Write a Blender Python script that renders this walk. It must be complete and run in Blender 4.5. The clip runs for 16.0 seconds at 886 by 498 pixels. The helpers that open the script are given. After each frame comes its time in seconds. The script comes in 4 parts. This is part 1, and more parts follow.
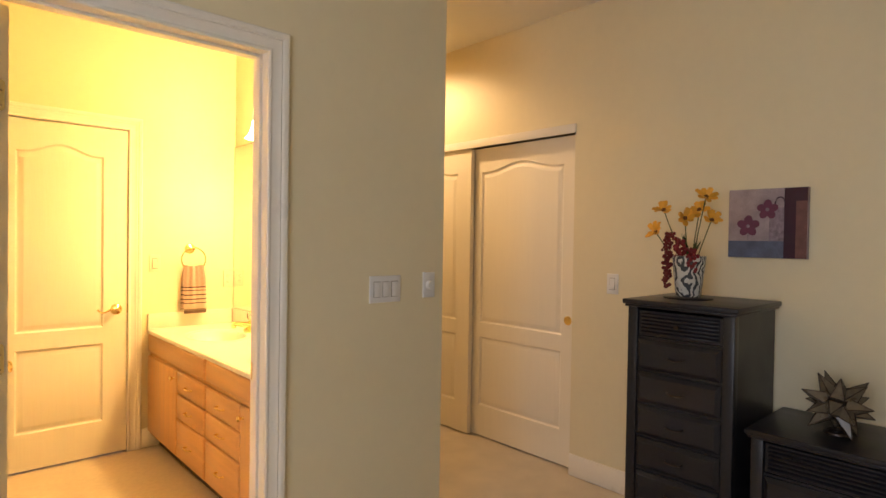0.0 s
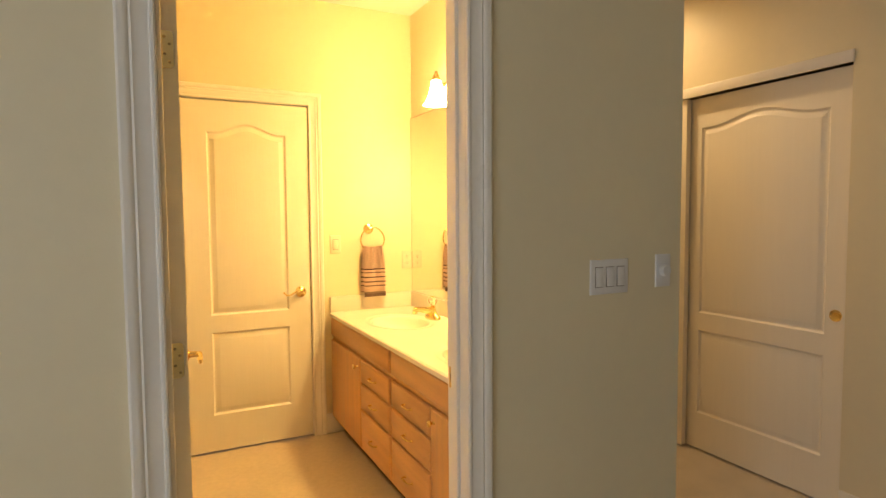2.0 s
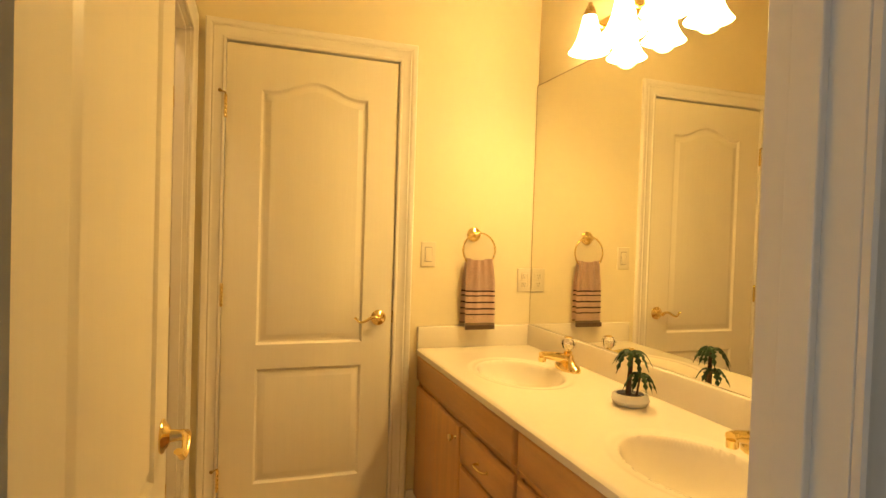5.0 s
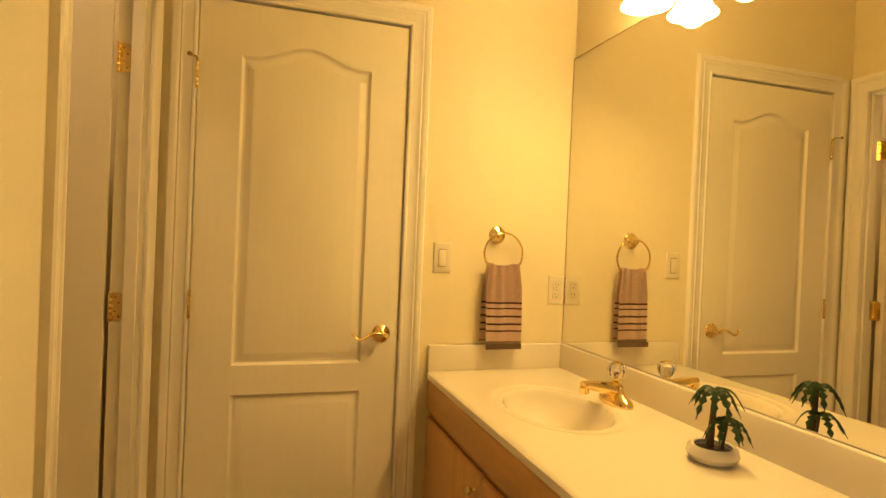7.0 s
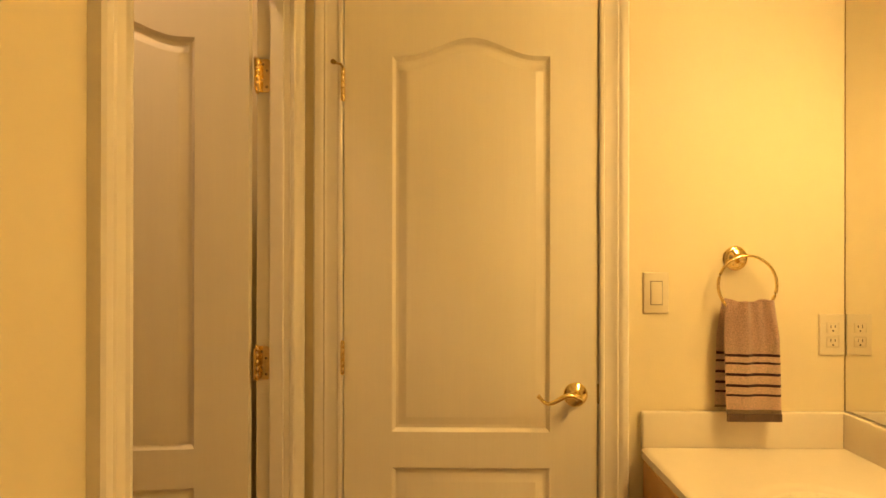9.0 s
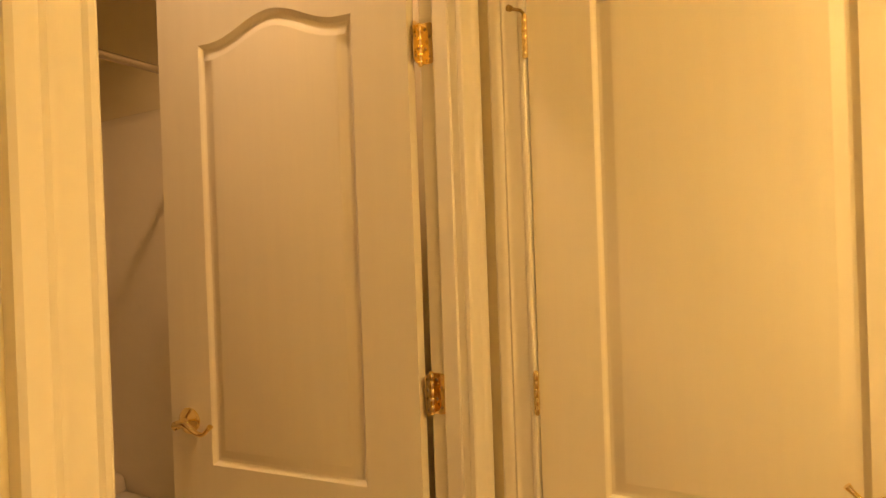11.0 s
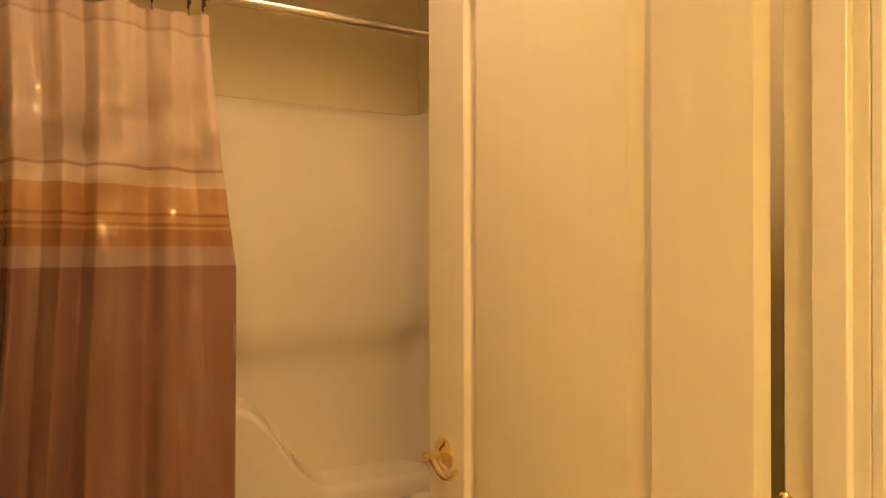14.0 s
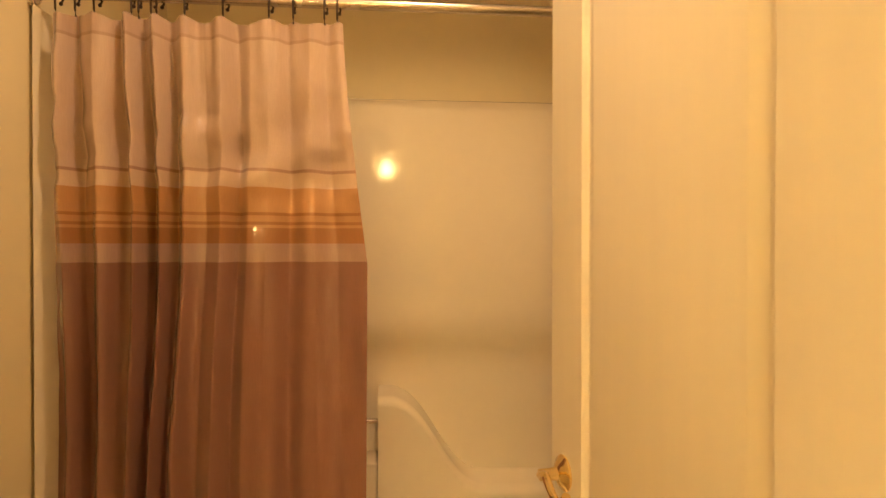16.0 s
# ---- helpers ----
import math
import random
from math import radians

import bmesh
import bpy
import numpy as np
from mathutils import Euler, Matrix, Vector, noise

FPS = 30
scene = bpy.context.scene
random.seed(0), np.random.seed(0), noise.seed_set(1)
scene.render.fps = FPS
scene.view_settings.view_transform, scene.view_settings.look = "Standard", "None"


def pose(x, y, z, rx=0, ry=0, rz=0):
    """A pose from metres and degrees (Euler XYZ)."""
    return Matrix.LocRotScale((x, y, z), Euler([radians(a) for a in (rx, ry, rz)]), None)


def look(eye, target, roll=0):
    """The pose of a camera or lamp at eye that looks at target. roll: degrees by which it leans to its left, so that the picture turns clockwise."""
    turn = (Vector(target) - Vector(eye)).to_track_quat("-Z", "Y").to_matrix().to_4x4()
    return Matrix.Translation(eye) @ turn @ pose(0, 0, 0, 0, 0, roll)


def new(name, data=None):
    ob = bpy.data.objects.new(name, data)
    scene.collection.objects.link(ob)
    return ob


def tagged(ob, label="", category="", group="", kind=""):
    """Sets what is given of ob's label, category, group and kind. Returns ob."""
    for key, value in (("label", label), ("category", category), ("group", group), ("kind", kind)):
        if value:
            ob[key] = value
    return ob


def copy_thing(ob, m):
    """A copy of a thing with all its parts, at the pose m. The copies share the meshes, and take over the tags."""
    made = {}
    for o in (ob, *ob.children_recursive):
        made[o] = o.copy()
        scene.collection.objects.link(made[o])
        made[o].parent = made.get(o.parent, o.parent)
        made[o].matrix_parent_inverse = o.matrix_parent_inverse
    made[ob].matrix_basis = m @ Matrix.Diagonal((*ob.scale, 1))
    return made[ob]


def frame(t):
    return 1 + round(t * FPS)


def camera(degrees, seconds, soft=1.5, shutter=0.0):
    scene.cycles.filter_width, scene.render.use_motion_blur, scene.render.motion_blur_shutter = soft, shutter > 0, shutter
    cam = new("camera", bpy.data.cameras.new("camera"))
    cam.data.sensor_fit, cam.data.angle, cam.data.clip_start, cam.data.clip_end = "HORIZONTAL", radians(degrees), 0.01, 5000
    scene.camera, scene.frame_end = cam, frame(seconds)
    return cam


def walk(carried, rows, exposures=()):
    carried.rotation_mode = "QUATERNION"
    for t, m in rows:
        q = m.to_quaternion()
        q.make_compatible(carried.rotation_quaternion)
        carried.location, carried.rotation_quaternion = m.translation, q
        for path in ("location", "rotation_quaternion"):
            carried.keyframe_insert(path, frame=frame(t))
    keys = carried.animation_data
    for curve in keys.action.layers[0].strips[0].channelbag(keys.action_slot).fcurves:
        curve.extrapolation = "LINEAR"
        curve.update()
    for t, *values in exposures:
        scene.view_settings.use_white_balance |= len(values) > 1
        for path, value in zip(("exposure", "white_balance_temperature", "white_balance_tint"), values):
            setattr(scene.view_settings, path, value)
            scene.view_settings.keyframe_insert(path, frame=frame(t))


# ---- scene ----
cam = camera(76.0, 16.0)
PATH = [
    (0, (-1.653, -4.019, 1.386), (-0.301, -2.546, 1.354), 0.9),
    (0.5, (-1.627, -3.979, 1.37), (-0.383, -2.414, 1.321), 0.7),
    (1, (-1.598, -3.844, 1.366), (-0.467, -2.196, 1.292), 0.6),
    (1.5, (-1.553, -3.657, 1.373), (-0.536, -1.938, 1.275), 0.1),
    (2, (-1.527, -3.497, 1.376), (-0.631, -1.713, 1.26), -0.4),
    (2.5, (-1.481, -3.322, 1.372), (-0.719, -1.477, 1.246), -0.9),
    (3, (-1.42, -3.107, 1.359), (-0.753, -1.225, 1.24), -1.0),
    (3.5, (-1.361, -2.929, 1.337), (-0.741, -1.03, 1.237), -0.7),
    (4, (-1.316, -2.757, 1.292), (-0.736, -0.844, 1.229), -0.6),
    (4.2, (-1.328, -2.691, 1.312), (-0.748, -0.778, 1.245), 0.3),
    (6.3, (-1.187, -2.18, 1.234), (-0.512, -0.297, 1.219), 2.1),
    (6.5, (-1.176, -2.14, 1.239), (-0.509, -0.254, 1.223), 2.1),
    (7, (-1.173, -2.046, 1.258), (-0.572, -0.138, 1.237), 2.4),
    (7.5, (-1.141, -1.983, 1.275), (-0.667, -0.04, 1.264), 2.0),
    (8, (-1.145, -1.856, 1.296), (-0.766, 0.107, 1.284), 1.4),
    (8.5, (-1.111, -1.714, 1.313), (-0.946, 0.279, 1.309), 0.9),
    (9, (-1.109, -1.59, 1.321), (-1.129, 0.41, 1.324), 0.1),
    (9.2, (-1.112, -1.544, 1.327), (-1.189, 0.454, 1.326), -0.1),
    (11.3, (-0.996, -1.122, 1.347), (-2.037, 0.585, 1.331), -2.1),
    (11.5, (-1.023, -1.092, 1.352), (-2.116, 0.583, 1.331), -2.1),
    (12, (-1.082, -0.996, 1.364), (-2.314, 0.579, 1.334), -2.1),
    (12.5, (-1.143, -0.9, 1.353), (-2.491, 0.577, 1.341), -1.9),
    (13, (-1.191, -0.843, 1.359), (-2.689, 0.482, 1.337), -1.6),
    (13.5, (-1.214, -0.803, 1.358), (-2.854, 0.34, 1.336), -1.1),
    (14, (-1.206, -0.716, 1.343), (-3.008, 0.151, 1.345), -0.1),
    (14.5, (-1.194, -0.668, 1.344), (-3.086, -0.021, 1.339), 0.2),
    (15, (-1.182, -0.615, 1.346), (-3.132, -0.171, 1.337), 0.0),
    (15.5, (-1.202, -0.551, 1.352), (-3.181, -0.269, 1.328), 0.0),
    (16, (-1.227, -0.526, 1.349), (-3.219, -0.345, 1.333), -0.0),
]

# ---- light and exposure ----
EXPOSURES = [(0.0, 0.28, 6450, 17), (1.5, 0.05, 6400, 14), (2.5, -0.38, 6400, 10), (3.5, -0.65, 6500, 10), (4.2, -0.75, 6500, 10), (6.5, -1.15, 6750, 6),
             (9.0, -1.18, 6900, 14), (11.3, -0.85, 6900, 16), (12.5, -0.65, 6900, 16), (14.0, -0.4, 6500, 12), (16.0, -0.12, 6400, 12)]
walk(cam, [(t, look(eye, target, roll)) for t, eye, target, roll in PATH], EXPOSURES)

SHADE_GLOW = 92.0
BULB_WATTS = 18.0
TUB_FILL_WATTS = 76.0
WINDOW_WATTS = 26.0
HALL_WATTS = 48.0
WARM = (1.0, 0.65, 0.23)

world = bpy.data.worlds.new("world")
scene.world = world
world.use_nodes = True
wn = world.node_tree
sky = wn.nodes.new("ShaderNodeTexSky")
sky.sky_type = "NISHITA"
sky.sun_disc = False
sky.sun_elevation = radians(38)
sky.sun_rotation = radians(200)
wn.links.new(sky.outputs[0], wn.nodes["Background"].inputs[0])
wn.nodes["Background"].inputs[1].default_value = 0.05

sun = new("sun", bpy.data.lights.new("sun", "SUN"))
sun.data.energy, sun.data.angle, sun.data.color = 2.0, radians(0.5), (1.0, 0.95, 0.88)
sun.matrix_world = look((0, 0, 8), (-1.6, 4.2, 2.0))

skylight = new("window_daylight", bpy.data.lights.new("window_daylight", "AREA"))
skylight.data.shape, skylight.data.size, skylight.data.size_y = "RECTANGLE", 2.1, 1.35
skylight.data.energy, skylight.data.color = WINDOW_WATTS, (0.84, 0.90, 1.0)
skylight.matrix_world = look((-3.38, -4.20, 1.55), (0.0, -3.4, 1.15))

hall_lamp = new("hall_lamp", bpy.data.lights.new("hall_lamp", "SPOT"))
hall_lamp.data.energy, hall_lamp.data.color = HALL_WATTS, (1.0, 0.66, 0.32)
hall_lamp.data.spot_size, hall_lamp.data.spot_blend, hall_lamp.data.shadow_soft_size = radians(150), 0.6, 0.05
hall_lamp.matrix_world = look((0.72, -0.75, 2.70), (0.95, -0.95, 0.0))


# ---- materials ----
def material(name, base, rough=0.5, metal=0.0, vary=0.06, scale=3.0, bump=0.0, bump_scale=200.0, stretch=(1, 1, 1),
             coat=0.0, random=0.0, sheen=0.0, specular=0.5):
    m = bpy.data.materials.new(name)
    m.use_nodes = True
    nt = m.node_tree
    b = nt.nodes["Principled BSDF"]
    b.inputs["Roughness"].default_value = rough
    b.inputs["Metallic"].default_value = metal
    b.inputs["Coat Weight"].default_value = coat
    b.inputs["Sheen Weight"].default_value = sheen
    b.inputs["Specular IOR Level"].default_value = specular
    tc = nt.nodes.new("ShaderNodeTexCoord")
    mp = nt.nodes.new("ShaderNodeMapping")
    mp.inputs["Scale"].default_value = stretch
    nt.links.new(tc.outputs["Object"], mp.inputs["Vector"])
    n1 = nt.nodes.new("ShaderNodeTexNoise")
    n1.inputs["Scale"].default_value, n1.inputs["Detail"].default_value = scale, 5
    nt.links.new(mp.outputs[0], n1.inputs["Vector"])
    n2 = nt.nodes.new("ShaderNodeTexNoise")
    n2.inputs["Scale"].default_value, n2.inputs["Detail"].default_value = scale * 14, 3
    nt.links.new(mp.outputs[0], n2.inputs["Vector"])
    add = nt.nodes.new("ShaderNodeMath")
    add.operation = "MULTIPLY_ADD"
    add.inputs[1].default_value = 0.5
    nt.links.new(n2.outputs["Fac"], add.inputs[0])
    nt.links.new(n1.outputs["Fac"], add.inputs[2])
    mr = nt.nodes.new("ShaderNodeMapRange")
    mr.inputs["From Min"].default_value, mr.inputs["From Max"].default_value = 0.45, 1.05
    mr.inputs["To Min"].default_value, mr.inputs["To Max"].default_value = 1 - vary, 1 + vary
    nt.links.new(add.outputs[0], mr.inputs["Value"])
    hsv = nt.nodes.new("ShaderNodeHueSaturation")
    hsv.inputs["Color"].default_value = (*base, 1)
    last = mr.outputs[0]
    if random:
        oi = nt.nodes.new("ShaderNodeObjectInfo")
        rr = nt.nodes.new("ShaderNodeMapRange")
        rr.inputs["To Min"].default_value, rr.inputs["To Max"].default_value = 1 - random, 1 + random
        nt.links.new(oi.outputs["Random"], rr.inputs["Value"])
        mul = nt.nodes.new("ShaderNodeMath")
        mul.operation = "MULTIPLY"
        nt.links.new(mr.outputs[0], mul.inputs[0])
        nt.links.new(rr.outputs[0], mul.inputs[1])
        last = mul.outputs[0]
    nt.links.new(last, hsv.inputs["Value"])
    nt.links.new(hsv.outputs[0], b.inputs["Base Color"])
    rv = nt.nodes.new("ShaderNodeMapRange")
    rv.inputs["From Min"].default_value, rv.inputs["From Max"].default_value = 0.3, 0.7
    rv.inputs["To Min"].default_value, rv.inputs["To Max"].default_value = max(rough * 0.85, 0.0), min(rough * 1.15, 1.0)
    nt.links.new(n1.outputs["Fac"], rv.inputs["Value"])
    nt.links.new(rv.outputs[0], b.inputs["Roughness"])
    if bump:
        n3 = nt.nodes.new("ShaderNodeTexNoise")
        n3.inputs["Scale"].default_value, n3.inputs["Detail"].default_value = bump_scale, 2
        nt.links.new(mp.outputs[0], n3.inputs["Vector"])
        bp = nt.nodes.new("ShaderNodeBump")
        bp.inputs["Strength"].default_value, bp.inputs["Distance"].default_value = bump, 0.002
        nt.links.new(n3.outputs["Fac"], bp.inputs["Height"])
        nt.links.new(bp.outputs[0], b.inputs["Normal"])
    return m


PAINT = material("cream_wall_paint", (0.78, 0.685, 0.46), 0.55, vary=0.03, scale=1.5, bump=0.12, bump_scale=160)
CEILING = material("ceiling_paint", (0.80, 0.76, 0.66), 0.8, vary=0.03, scale=2, bump=0.2, bump_scale=90)
TRIM = material("white_trim_paint", (0.83, 0.78, 0.68), 0.32, vary=0.03, scale=4, bump=0.05, bump_scale=60)
DOOR = material("white_door_paint", (0.85, 0.785, 0.64), 0.36, vary=0.03, scale=3, bump=0.14, bump_scale=110, stretch=(1, 1, 0.06))
FLOOR = material("beige_vinyl", (0.52, 0.42, 0.27), 0.45, vary=0.16, scale=2.6, bump=0.1, bump_scale=60)
CARPET = material("beige_carpet", (0.62, 0.53, 0.40), 0.95, vary=0.12, scale=6, bump=0.9, bump_scale=420, sheen=0.3)
MAPLE = material("honey_maple", (0.60, 0.33, 0.13), 0.34, vary=0.13, scale=5, bump=0.06, bump_scale=50, stretch=(6, 6, 0.5), random=0.05)
MAPLE_H = material("honey_maple_lying", (0.60, 0.33, 0.13), 0.34, vary=0.13, scale=5, bump=0.06, bump_scale=50, stretch=(6, 0.5, 6), random=0.05)
GAP = material("dark_gap", (0.05, 0.03, 0.018), 0.7)
MARBLE = material("cultured_marble", (0.78, 0.71, 0.58), 0.16, vary=0.025, scale=4, coat=0.05, specular=0.25)
BRASS = material("polished_brass", (0.90, 0.71, 0.34), 0.11, 1.0, vary=0.05, scale=30)
BRONZE = material("aged_brass", (0.42, 0.29, 0.13), 0.3, 1.0, vary=0.2, scale=25)
CHROME = material("brushed_rod", (0.62, 0.56, 0.48), 0.25, 1.0, vary=0.05, scale=10)
DARK_HOOK = material("oil_rubbed_bronze", (0.05, 0.035, 0.028), 0.35, 0.6)
ACRYLIC = material("glossy_almond_acrylic", (0.88, 0.80, 0.65), 0.08, vary=0.02, scale=2, coat=0.4)
BLACK_WOOD = material("black_painted_wood", (0.012, 0.012, 0.017), 0.34, vary=0.3, scale=6, bump=0.12, bump_scale=80, stretch=(1, 0.2, 1), specular=0.42)
PLATE = material("almond_plastic", (0.72, 0.64, 0.47), 0.35, vary=0.02)
WHITE_PLATE = material("white_plastic", (0.78, 0.76, 0.72), 0.35, vary=0.02)
SLOT = material("dark_slot", (0.03, 0.02, 0.015), 0.6)
TEAL = material("dusty_pane", (0.16, 0.125, 0.08), 0.3, vary=0.35, scale=30)
LEAF = material("green_leaf", (0.030, 0.075, 0.025), 0.45, vary=0.3, scale=30, random=0.25)
TRUNK = material("brown_stem", (0.07, 0.04, 0.02), 0.7, vary=0.3, scale=60, bump=0.5, bump_scale=200)
BOWL = material("white_ceramic", (0.72, 0.68, 0.60), 0.2, vary=0.05, scale=20)
PEBBLE = material("dark_pebbles", (0.05, 0.035, 0.025), 0.6, vary=0.4, scale=90, bump=0.8, bump_scale=150)
PETAL = material("yellow_petal", (0.74, 0.36, 0.03), 0.6, vary=0.15, scale=40, random=0.15)
FLOWER_EYE = material("brown_flower_eye", (0.16, 0.06, 0.015), 0.8, vary=0.3, scale=90)
BERRY = material("dark_red_bloom", (0.20, 0.014, 0.018), 0.5, vary=0.3, scale=60, random=0.3)


def glass(name, colour, rough=0.02, ior=1.49):
    m = bpy.data.materials.new(name)
    m.use_nodes = True
    b = m.node_tree.nodes["Principled BSDF"]
    b.inputs["Base Color"].default_value = (*colour, 1)
    b.inputs["Roughness"].default_value = rough
    b.inputs["Transmission Weight"].default_value = 1.0
    b.inputs["IOR"].default_value = ior
    return m


CRYSTAL = glass("clear_acrylic", (0.98, 0.96, 0.92))
MIRROR = material("mirror_silver", (0.88, 0.87, 0.80), 0.005, 1.0, vary=0.0)
WINDOW_GLASS = glass("window_glass", (1, 1, 1), 0.0, 1.45)


def glowing(name, colour, strength):
    m = bpy.data.materials.new(name)
    m.use_nodes = True
    b = m.node_tree.nodes["Principled BSDF"]
    b.inputs["Base Color"].default_value = (0.8, 0.75, 0.65, 1)
    b.inputs["Emission Color"].default_value = (*colour, 1)
    b.inputs["Emission Strength"].default_value = strength
    return m


SHADE = glowing("lit_frosted_glass", WARM, SHADE_GLOW)


def banded(name, bands, rough, sheen, weave, ripple, coat=0.0, glow_through=0.0, weave_depth=0.35):
    """Cloth with horizontal bands: (height, colour) rows from below, in metres of the object's own z."""
    m = bpy.data.materials.new(name)
    m.use_nodes = True
    nt = m.node_tree
    b = nt.nodes["Principled BSDF"]
    b.inputs["Roughness"].default_value, b.inputs["Sheen Weight"].default_value = rough, sheen
    b.inputs["Coat Weight"].default_value = coat
    b.inputs["Coat Roughness"].default_value = 0.11
    tc = nt.nodes.new("ShaderNodeTexCoord")
    sep = nt.nodes.new("ShaderNodeSeparateXYZ")
    nt.links.new(tc.outputs["Object"], sep.inputs[0])
    lo, hi = bands[0][0], bands[-1][0]
    mr = nt.nodes.new("ShaderNodeMapRange")
    mr.inputs["From Min"].default_value, mr.inputs["From Max"].default_value = lo, hi
    nt.links.new(sep.outputs["Z"], mr.inputs["Value"])
    ramp = nt.nodes.new("ShaderNodeValToRGB")
    ramp.color_ramp.interpolation = "CONSTANT"
    els = ramp.color_ramp.elements
    while len(els) < len(bands):
        els.new(0.5)
    for e, (z, c) in zip(els, bands):
        e.position, e.color = (z - lo) / (hi - lo), (*c, 1)
    nt.links.new(mr.outputs[0], ramp.inputs[0])
    mp = nt.nodes.new("ShaderNodeMapping")
    mp.inputs["Scale"].default_value = weave
    nt.links.new(tc.outputs["Object"], mp.inputs["Vector"])
    n = nt.nodes.new("ShaderNodeTexNoise")
    n.inputs["Scale"].default_value, n.inputs["Detail"].default_value = 1.0, 4
    nt.links.new(mp.outputs[0], n.inputs["Vector"])
    vr = nt.nodes.new("ShaderNodeMapRange")
    vr.inputs["From Min"].default_value, vr.inputs["From Max"].default_value = 0.3, 0.7
    vr.inputs["To Min"].default_value, vr.inputs["To Max"].default_value = 1 - ripple, 1 + ripple
    nt.links.new(n.outputs["Fac"], vr.inputs["Value"])
    hsv = nt.nodes.new("ShaderNodeHueSaturation")
    nt.links.new(ramp.outputs[0], hsv.inputs["Color"])
    nt.links.new(vr.outputs[0], hsv.inputs["Value"])
    nt.links.new(hsv.outputs[0], b.inputs["Base Color"])
    bp = nt.nodes.new("ShaderNodeBump")
    bp.inputs["Strength"].default_value, bp.inputs["Distance"].default_value = weave_depth, 0.001
    nt.links.new(n.outputs["Fac"], bp.inputs["Height"])
    nt.links.new(bp.outputs[0], b.inputs["Normal"])
    if glow_through:
        thin = nt.nodes.new("ShaderNodeBsdfTranslucent")
        nt.links.new(hsv.outputs[0], thin.inputs["Color"])
        mix = nt.nodes.new("ShaderNodeMixShader")
        mix.inputs[0].default_value = glow_through
        nt.links.new(b.outputs[0], mix.inputs[1])
        nt.links.new(thin.outputs[0], mix.inputs[2])
        nt.links.new(mix.outputs[0], nt.nodes["Material Output"].inputs["Surface"])
    return m


# ---- mesh helpers ----
def bm_box(bm, lo, hi, bevel=0.0, segs=2):
    made = bmesh.ops.create_cube(bm, size=1.0, matrix=Matrix.Translation([(a + b) / 2 for a, b in zip(lo, hi)])
                                 @ Matrix.Diagonal([b - a for a, b in zip(lo, hi)] + [1]))
    if bevel:
        edges = list({e for v in made["verts"] for e in v.link_edges})
        bmesh.ops.bevel(bm, geom=edges, offset=bevel, segments=segs, profile=0.5, affect="EDGES")
    return bm


def box(lo, hi, bevel=0.0, segs=2):
    return bm_box(bmesh.new(), lo, hi, bevel, segs)


def boxes(items, bevel=0.0):
    bm = bmesh.new()
    for lo, hi in items:
        bm_box(bm, lo, hi, bevel)
    return bm


def lathe(profile, segs=32, m=Matrix(), bm=None, squash=(1, 1)):
    """Turn (radius, height) rows about z."""
    bm = bm or bmesh.new()
    rings = []
    for r, z in profile:
        if r < 1e-6:
            rings.append([bm.verts.new(m @ Vector((0, 0, z)))])
        else:
            rings.append([bm.verts.new(m @ Vector((r * squash[0] * math.cos(2 * math.pi * i / segs),
                                                   r * squash[1] * math.sin(2 * math.pi * i / segs), z))) for i in range(segs)])
    for a, b in zip(rings, rings[1:]):
        for i in range(segs):
            j = (i + 1) % segs
            if len(a) == 1 and len(b) > 1:
                bm.faces.new((a[0], b[i], b[j]))
            elif len(b) == 1 and len(a) > 1:
                bm.faces.new((a[i], b[0], a[j]))
            elif len(a) > 1:
                bm.faces.new((a[i], b[i], b[j], a[j]))
    return bm


def tube(points, radius, segs=12, bm=None, flat=1.0, cap=True, closed=False):
    """A round bar along points; radius may be a list."""
    bm = bm or bmesh.new()
    pts = [Vector(p) for p in points]
    n = len(pts)
    rad = radius if isinstance(radius, (list, tuple)) else [radius] * n
    rings, up = [], Vector((0, 0, 1))
    for i, p in enumerate(pts):
        a = pts[(i - 1) % n] if closed else pts[max(i - 1, 0)]
        b = pts[(i + 1) % n] if closed else pts[min(i + 1, n - 1)]
        d = (b - a).normalized()
        ref = up if abs(d.dot(up)) < 0.95 else Vector((1, 0, 0))
        s = d.cross(ref).normalized()
        u = s.cross(d).normalized()
        rings.append([bm.verts.new(p + rad[i] * (math.cos(k) * s + flat * math.sin(k) * u))
                      for k in (2 * math.pi * j / segs for j in range(segs))])
    for i in range(n if closed else n - 1):
        a, b = rings[i], rings[(i + 1) % n]
        for j in range(segs):
            k = (j + 1) % segs
            bm.faces.new((a[j], a[k], b[k], b[j]))
    if cap and not closed:
        bm.faces.new(rings[0])
        bm.faces.new(rings[-1])
    return bm


def grid(fn, nu, nv, bm=None):
    bm = bm or bmesh.new()
    vs = [[bm.verts.new(fn(i / nu, j / nv)) for j in range(nv + 1)] for i in range(nu + 1)]
    for i in range(nu):
        for j in range(nv):
            bm.faces.new((vs[i][j], vs[i + 1][j], vs[i + 1][j + 1], vs[i][j + 1]))
    return bm


def finish(bm, mat, angle=38):
    bmesh.ops.recalc_face_normals(bm, faces=bm.faces)
    for f in bm.faces:
        f.smooth = True
    me = bpy.data.meshes.new("mesh")
    bm.to_mesh(me)
    bm.free()
    me.set_sharp_from_angle(angle=radians(angle))
    me.materials.append(mat)
    return me


def part(name, bm, mat, parent=None, label="", m=None, angle=38):
    me = finish(bm, mat, angle) if isinstance(bm, bmesh.types.BMesh) else bm
    ob = new(name, me)
    ob.parent = parent
    if m is not None:
        ob.matrix_basis = m
    if label:
        ob["label"] = label
    return ob


